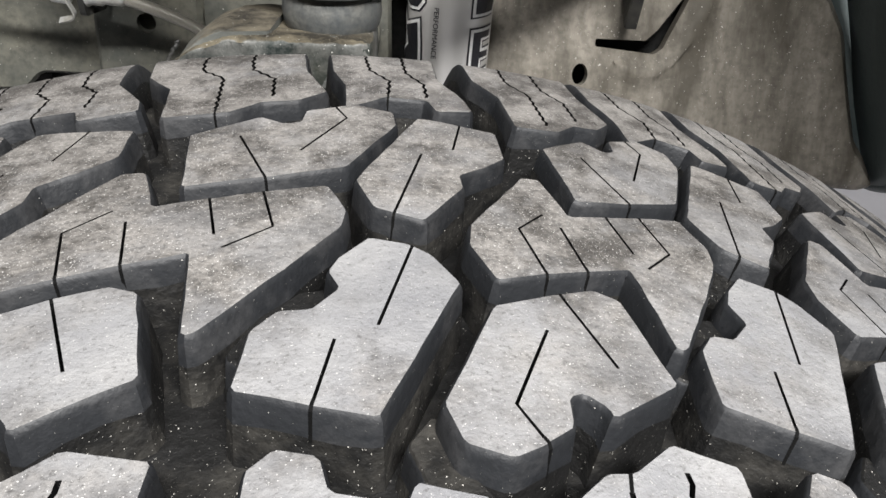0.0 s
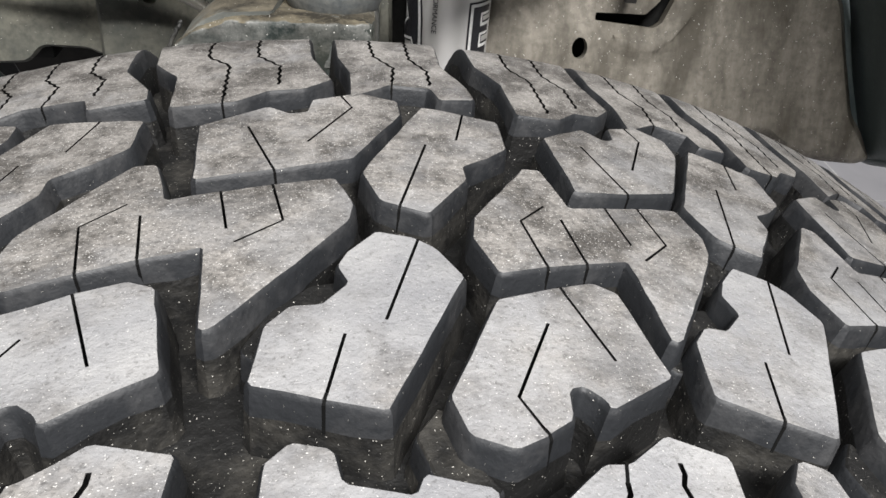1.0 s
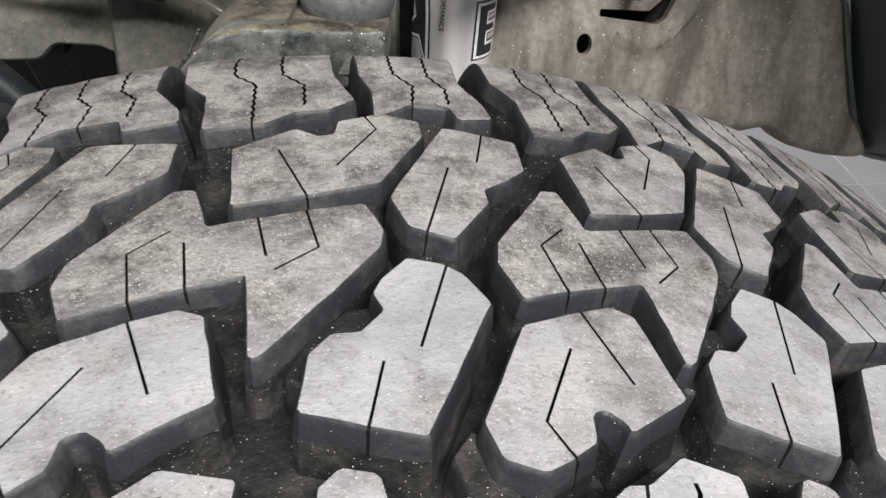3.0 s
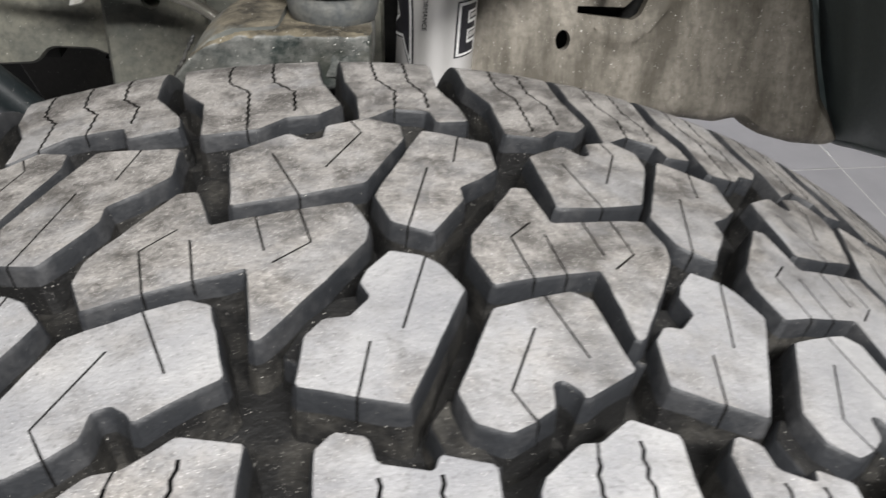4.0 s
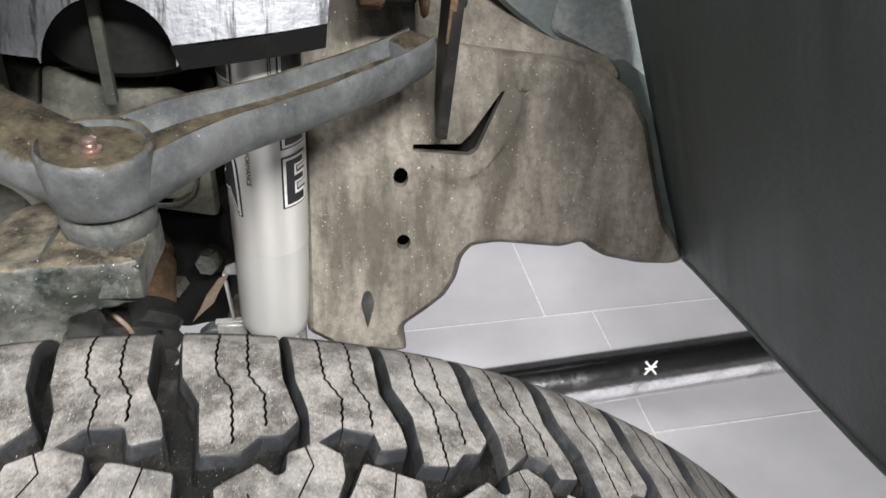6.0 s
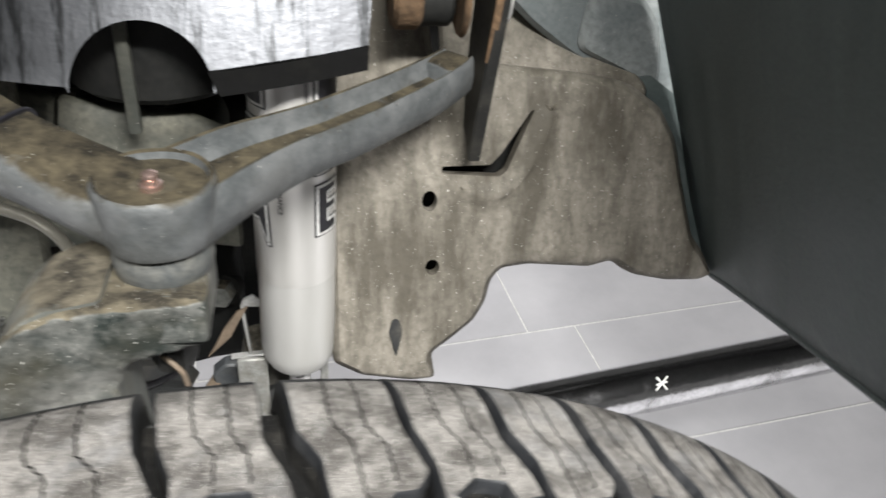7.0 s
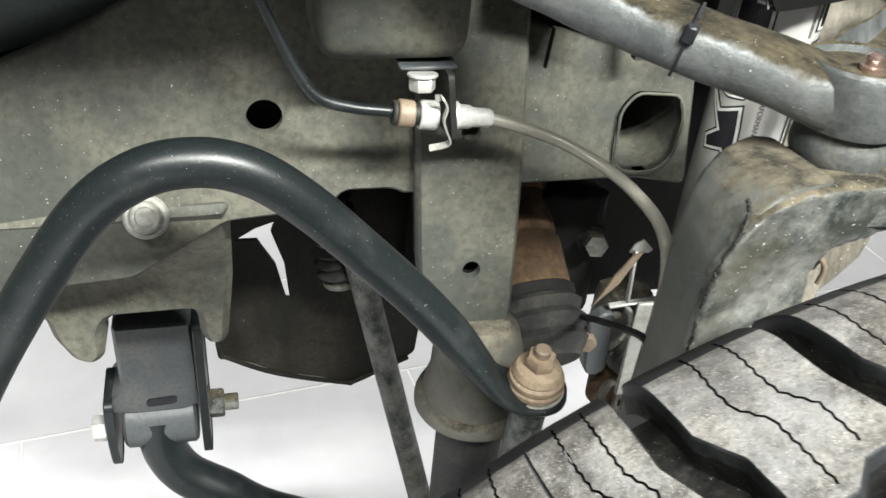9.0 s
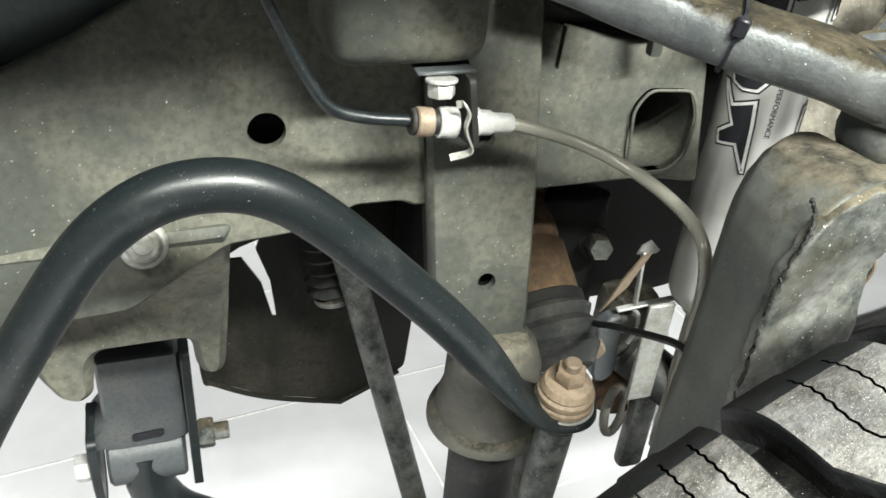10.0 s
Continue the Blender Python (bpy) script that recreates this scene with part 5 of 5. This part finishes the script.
# ---- brake hose ----
def brake_hose():
    t = thing("brake_hose", (-0.21, 0.55, 0.78), "braided brake hose with zinc fittings and black hard line", "brake hose")
    hard = [(-0.345, 0.575, 0.93), (-0.330, 0.568, 0.89), (-0.318, 0.56, 0.857), (-0.308, 0.556, 0.835), (-0.297, 0.552, 0.813), (-0.286, 0.55, 0.799), (-0.268, 0.55, 0.7925), (-0.243, 0.55, 0.789)]
    part("hard_line", tube(hard, 0.0034, 8, 14), BARBLACK, t)
    ax = lambda a, b, r, bev=0.0008: rod((a, 0.549, 0.789 - 0.1 * (a + 0.243)), (b, 0.549, 0.789 - 0.1 * (b + 0.243)), r, bev, 24)
    part("line_nut", ax(-0.2440, -0.2412, 0.0074), IRON, t)
    part("collar", ax(-0.2410, -0.2315, 0.0082), BRASSY, t, "brown oxidised fitting")
    part("neck", ax(-0.2320, -0.2270, 0.0066), IRON, t)
    part("sleeve", ax(-0.2285, -0.2175, 0.0086), ZINC, t)
    part("ferrule", lathe([(0.0088, 0), (0.0088, 0.003), (0.0072, 0.005), (0.0070, 0.011), (0.0058, 0.013), (0.0056, 0.023), (0.0045, 0.025)], axis_pose((-0.2090, 0.549, 0.7860), (-0.16, 0.549, 0.7815)), 24), ZINC, t)
    soft = [(-0.186, 0.549, 0.7835), (-0.165, 0.549, 0.777), (-0.142, 0.546, 0.769), (-0.125, 0.536, 0.763), (-0.113, 0.520, 0.759), (-0.106, 0.500, 0.756), (-0.101, 0.480, 0.751), (-0.100, 0.465, 0.742), (-0.098, 0.460, 0.722), (-0.098, 0.459, 0.70), (-0.099, 0.459, 0.66), (-0.10, 0.459, 0.60)]
    part("hose", tube(soft, 0.0038, 8, 14), BRAID, t)
    clip = [(-0.2215, 0.540, 0.8015), (-0.2180, 0.538, 0.8020), (-0.2150, 0.537, 0.797), (-0.2165, 0.5365, 0.790), (-0.2150, 0.536, 0.784), (-0.2120, 0.536, 0.777), (-0.2140, 0.537, 0.7735), (-0.2230, 0.539, 0.7705)]
    part("spring_clip", sweep(catmull(clip, 4), [(-0.0021, -0.0005), (0.0021, -0.0005), (0.0021, 0.0005), (-0.0021, 0.0005)], (1, 0, 0)), DULLZINC, t)
    plate = [(0.539, 0.774), (0.572, 0.768), (0.590, 0.772), (0.592, 0.812), (0.542, 0.814)]
    part("bracket", sheet(rounded(plate, 0.003), [], lambda u, v, w: Vector((-0.2145 + 0.12 * (0.815 - v) + w, u, v)), 0.0035, 0.01), IRON, t)
    part("bracket_foot", block((-0.240, 0.553, 0.8125), (-0.2065, 0.590, 0.8150), 0.0008, 1), BOXGREY, t)
    b = thing("hex_bolt", (-0.227, 0.546, 0.80), "zinc hex flange bolt under the bump mount", "bolt")
    up = Vector((0, -0.18, -1)).normalized()
    c = Vector((-0.2275, 0.550, 0.8125))
    part("flange", rod(c, c + up * 0.002, 0.0088, 0.0005), ZINC, b)
    part("head", hexnut(c + up * 0.002, c + up * 0.010, 0.0076), ZINC, b)


def small_brackets():
    t = thing("sensor_bracket", (-0.051, 0.63, 0.5764), "pale zinc sheet bracket with an angled strut", "bracket")

    def bar(name, a, b, w, mat, thick=0.0012):
        a, b = Vector(a), Vector(b)
        part(name, block((-w, -thick, 0), (w, thick, (b - a).length), 0.0006, 1, axis_pose(a, b)), mat, t)

    bar("strut", (-0.0263, 0.62, 0.6276), (-0.0225, 0.62, 0.5764), 0.0026, ZINC)
    bar("strut", (-0.0387, 0.62, 0.5726), (0.0193, 0.62, 0.5773), 0.0030, ZINC)
    bar("strut", (0.0098, 0.622, 0.5745), (0.0193, 0.622, 0.527), 0.0016, ZINC)
    part("gusset", sheet([(-0.0282, 0.622), (-0.0253, 0.6295), (-0.0177, 0.6338), (-0.0083, 0.6238), (-0.0111, 0.621)], [], lambda u, v, w: Vector((u, 0.625 + w, v)), 0.0015, 0.01), ZINC, t)
    part("housing", lump((-0.032, 0.627, 0.5079), (0.0155, 0.67, 0.5692), 0.014, 0.0006, 60, 4), SEAT, t, "grey rounded sensor housing", angle=60)
    part("clip", tube([(-0.0225, 0.622, 0.5706), (-0.0168, 0.62, 0.5631), (-0.0158, 0.62, 0.5478), (-0.0206, 0.62, 0.5345)], 0.0018, 5, 8), ZINC, t)
    fork = [(-0.0548, 0.5574), (-0.051, 0.5098), (-0.0472, 0.5013), (-0.0396, 0.4985), (-0.031, 0.5041), (-0.0291, 0.5146), (-0.0339, 0.5668), (-0.0434, 0.5678)]
    part("lug", sheet(rounded(fork, 0.003), [], lambda u, v, w: Vector((u, 0.615 + w, v)), 0.010, 0.006, (), 0.002), BOXGREY, t, "blue-grey painted lug")
    part("lug_bolt", hexnut((-0.0567, 0.61, 0.5403), (-0.051, 0.625, 0.5403), 0.009), BRASSY, t)
    tongue = [(-0.0567, 0.5773), (-0.051, 0.5839), (-0.0367, 0.5991), (-0.0306, 0.6124), (-0.0215, 0.6295), (-0.0301, 0.6248), (-0.0415, 0.6077), (-0.0491, 0.5915)]
    part("tongue", sheet(tongue, [], lambda u, v, w: Vector((u, 0.615 + w, v)), 0.002, 0.01), BRASSY, t, "tan bent metal tongue")
    e = thing("link_eye", (-0.0168, 0.62, 0.4528), "pale dusty steel ring eye on a dark rod", "link end")
    ring = [Vector((-0.0168 + 0.009 * math.cos(q), 0.62, 0.4567 + 0.0285 * math.sin(q))) for q in [2 * math.pi * k / 20 for k in range(22)]]
    part("eye", sweep(ring, circle(0.0042, 10), (0, 1, 0), closed=False), SEAT, e)
    part("bushing", rod((-0.0168, 0.628, 0.4566), (0.006, 0.67, 0.4623), 0.018, 0.004), RUST, e)
    part("rod", rod((-0.0111, 0.635, 0.5146), (0.0345, 0.59, 0.4861), 0.021, 0.005), BOOT, e)
    part("strap", roughen(block((-0.0035, 0.61, 0.3863), (0.0212, 0.625, 0.4928), 0.006, 2), 0.0015, 50), CAST, e)
    b = thing("abs_cable", (-0.09, 0.53, 0.63), "thin black sensor cable clipped to the knuckle", "cable")
    wire = [(-0.086, 0.610, 0.585), (-0.078, 0.590, 0.590), (-0.081, 0.560, 0.611), (-0.093, 0.520, 0.641), (-0.097, 0.487, 0.663), (-0.102, 0.460, 0.680), (-0.106, 0.440, 0.686)]
    part("wire", tube(wire, 0.0026, 6, 8), BLACKINK, b)


def pebbles():
    rng = random.Random(4)
    for u, s in ((81, -57), (-71, -57)):
        bm = bmesh.new()
        bmesh.ops.create_icosphere(bm, subdivisions=2, radius=1)
        m = TYRE @ Matrix.Translation(tread_point(u, s, DEPTH - 0.002)) @ Matrix.Rotation(u / 1000 / TYRE_R, 4, "Y") @ Matrix.Rotation(0.5, 4, "Z") @ Matrix.Diagonal((0.0048, 0.0022, 0.0022, 1))
        for v in bm.verts:
            v.co *= 1 + 0.18 * noise.noise(v.co * 2.0 + Vector((u, s, 0)))
        bmesh.ops.transform(bm, matrix=m, verts=bm.verts)
        single("pebble", bm, PEBBLE, "small tan pebble lodged in a tread groove", "pebble", "pebbles in the tread")


splash_panel()
arch_liner()
grey_cover()
chassis()
frame_bolt()
underbody()
diff_cover()
heat_shield()
shock()
upper_arm()
zip_tie()
blade()
knuckle()
sway_bar()
sway_link()
link_cup()
axle_boot()
arm_pivot()
lower_arm()
side_tube()
tie_rod()
rack_boot()
brake_hose()
small_brackets()
pebbles()
tyre()


# ---- floor tiles ----
def floor_tiles():
    turn = Matrix.Translation((0.434, 1.242, 0)) @ Matrix.Rotation(math.atan2(0.057, 0.451), 4, "Z")
    lx, ly, gap = 0.60, 0.30, 0.003
    bm = block((gap / 2, gap / 2, -0.008), (lx - gap / 2, ly - gap / 2, 0), 0.0012, 1)
    me = mesh_of("tile", bm, TILE)
    floor = bpy.data.objects["floor"]
    for j in range(-17, 11):
        for i in range(-7, 7):
            m = turn @ Matrix.Translation((i * lx + (0.094 if j < 0 else 0.0), j * ly, 0))
            corners = [m @ Vector((a * lx, b * ly, 0)) for a in (0, 1) for b in (0, 1)]
            if all(-2.8 < c.x < 3.0 and -3.3 < c.y < 3.7 for c in corners):
                ob = new("tile", me)
                ob.parent = floor
                ob.matrix_basis = m


floor_tiles()
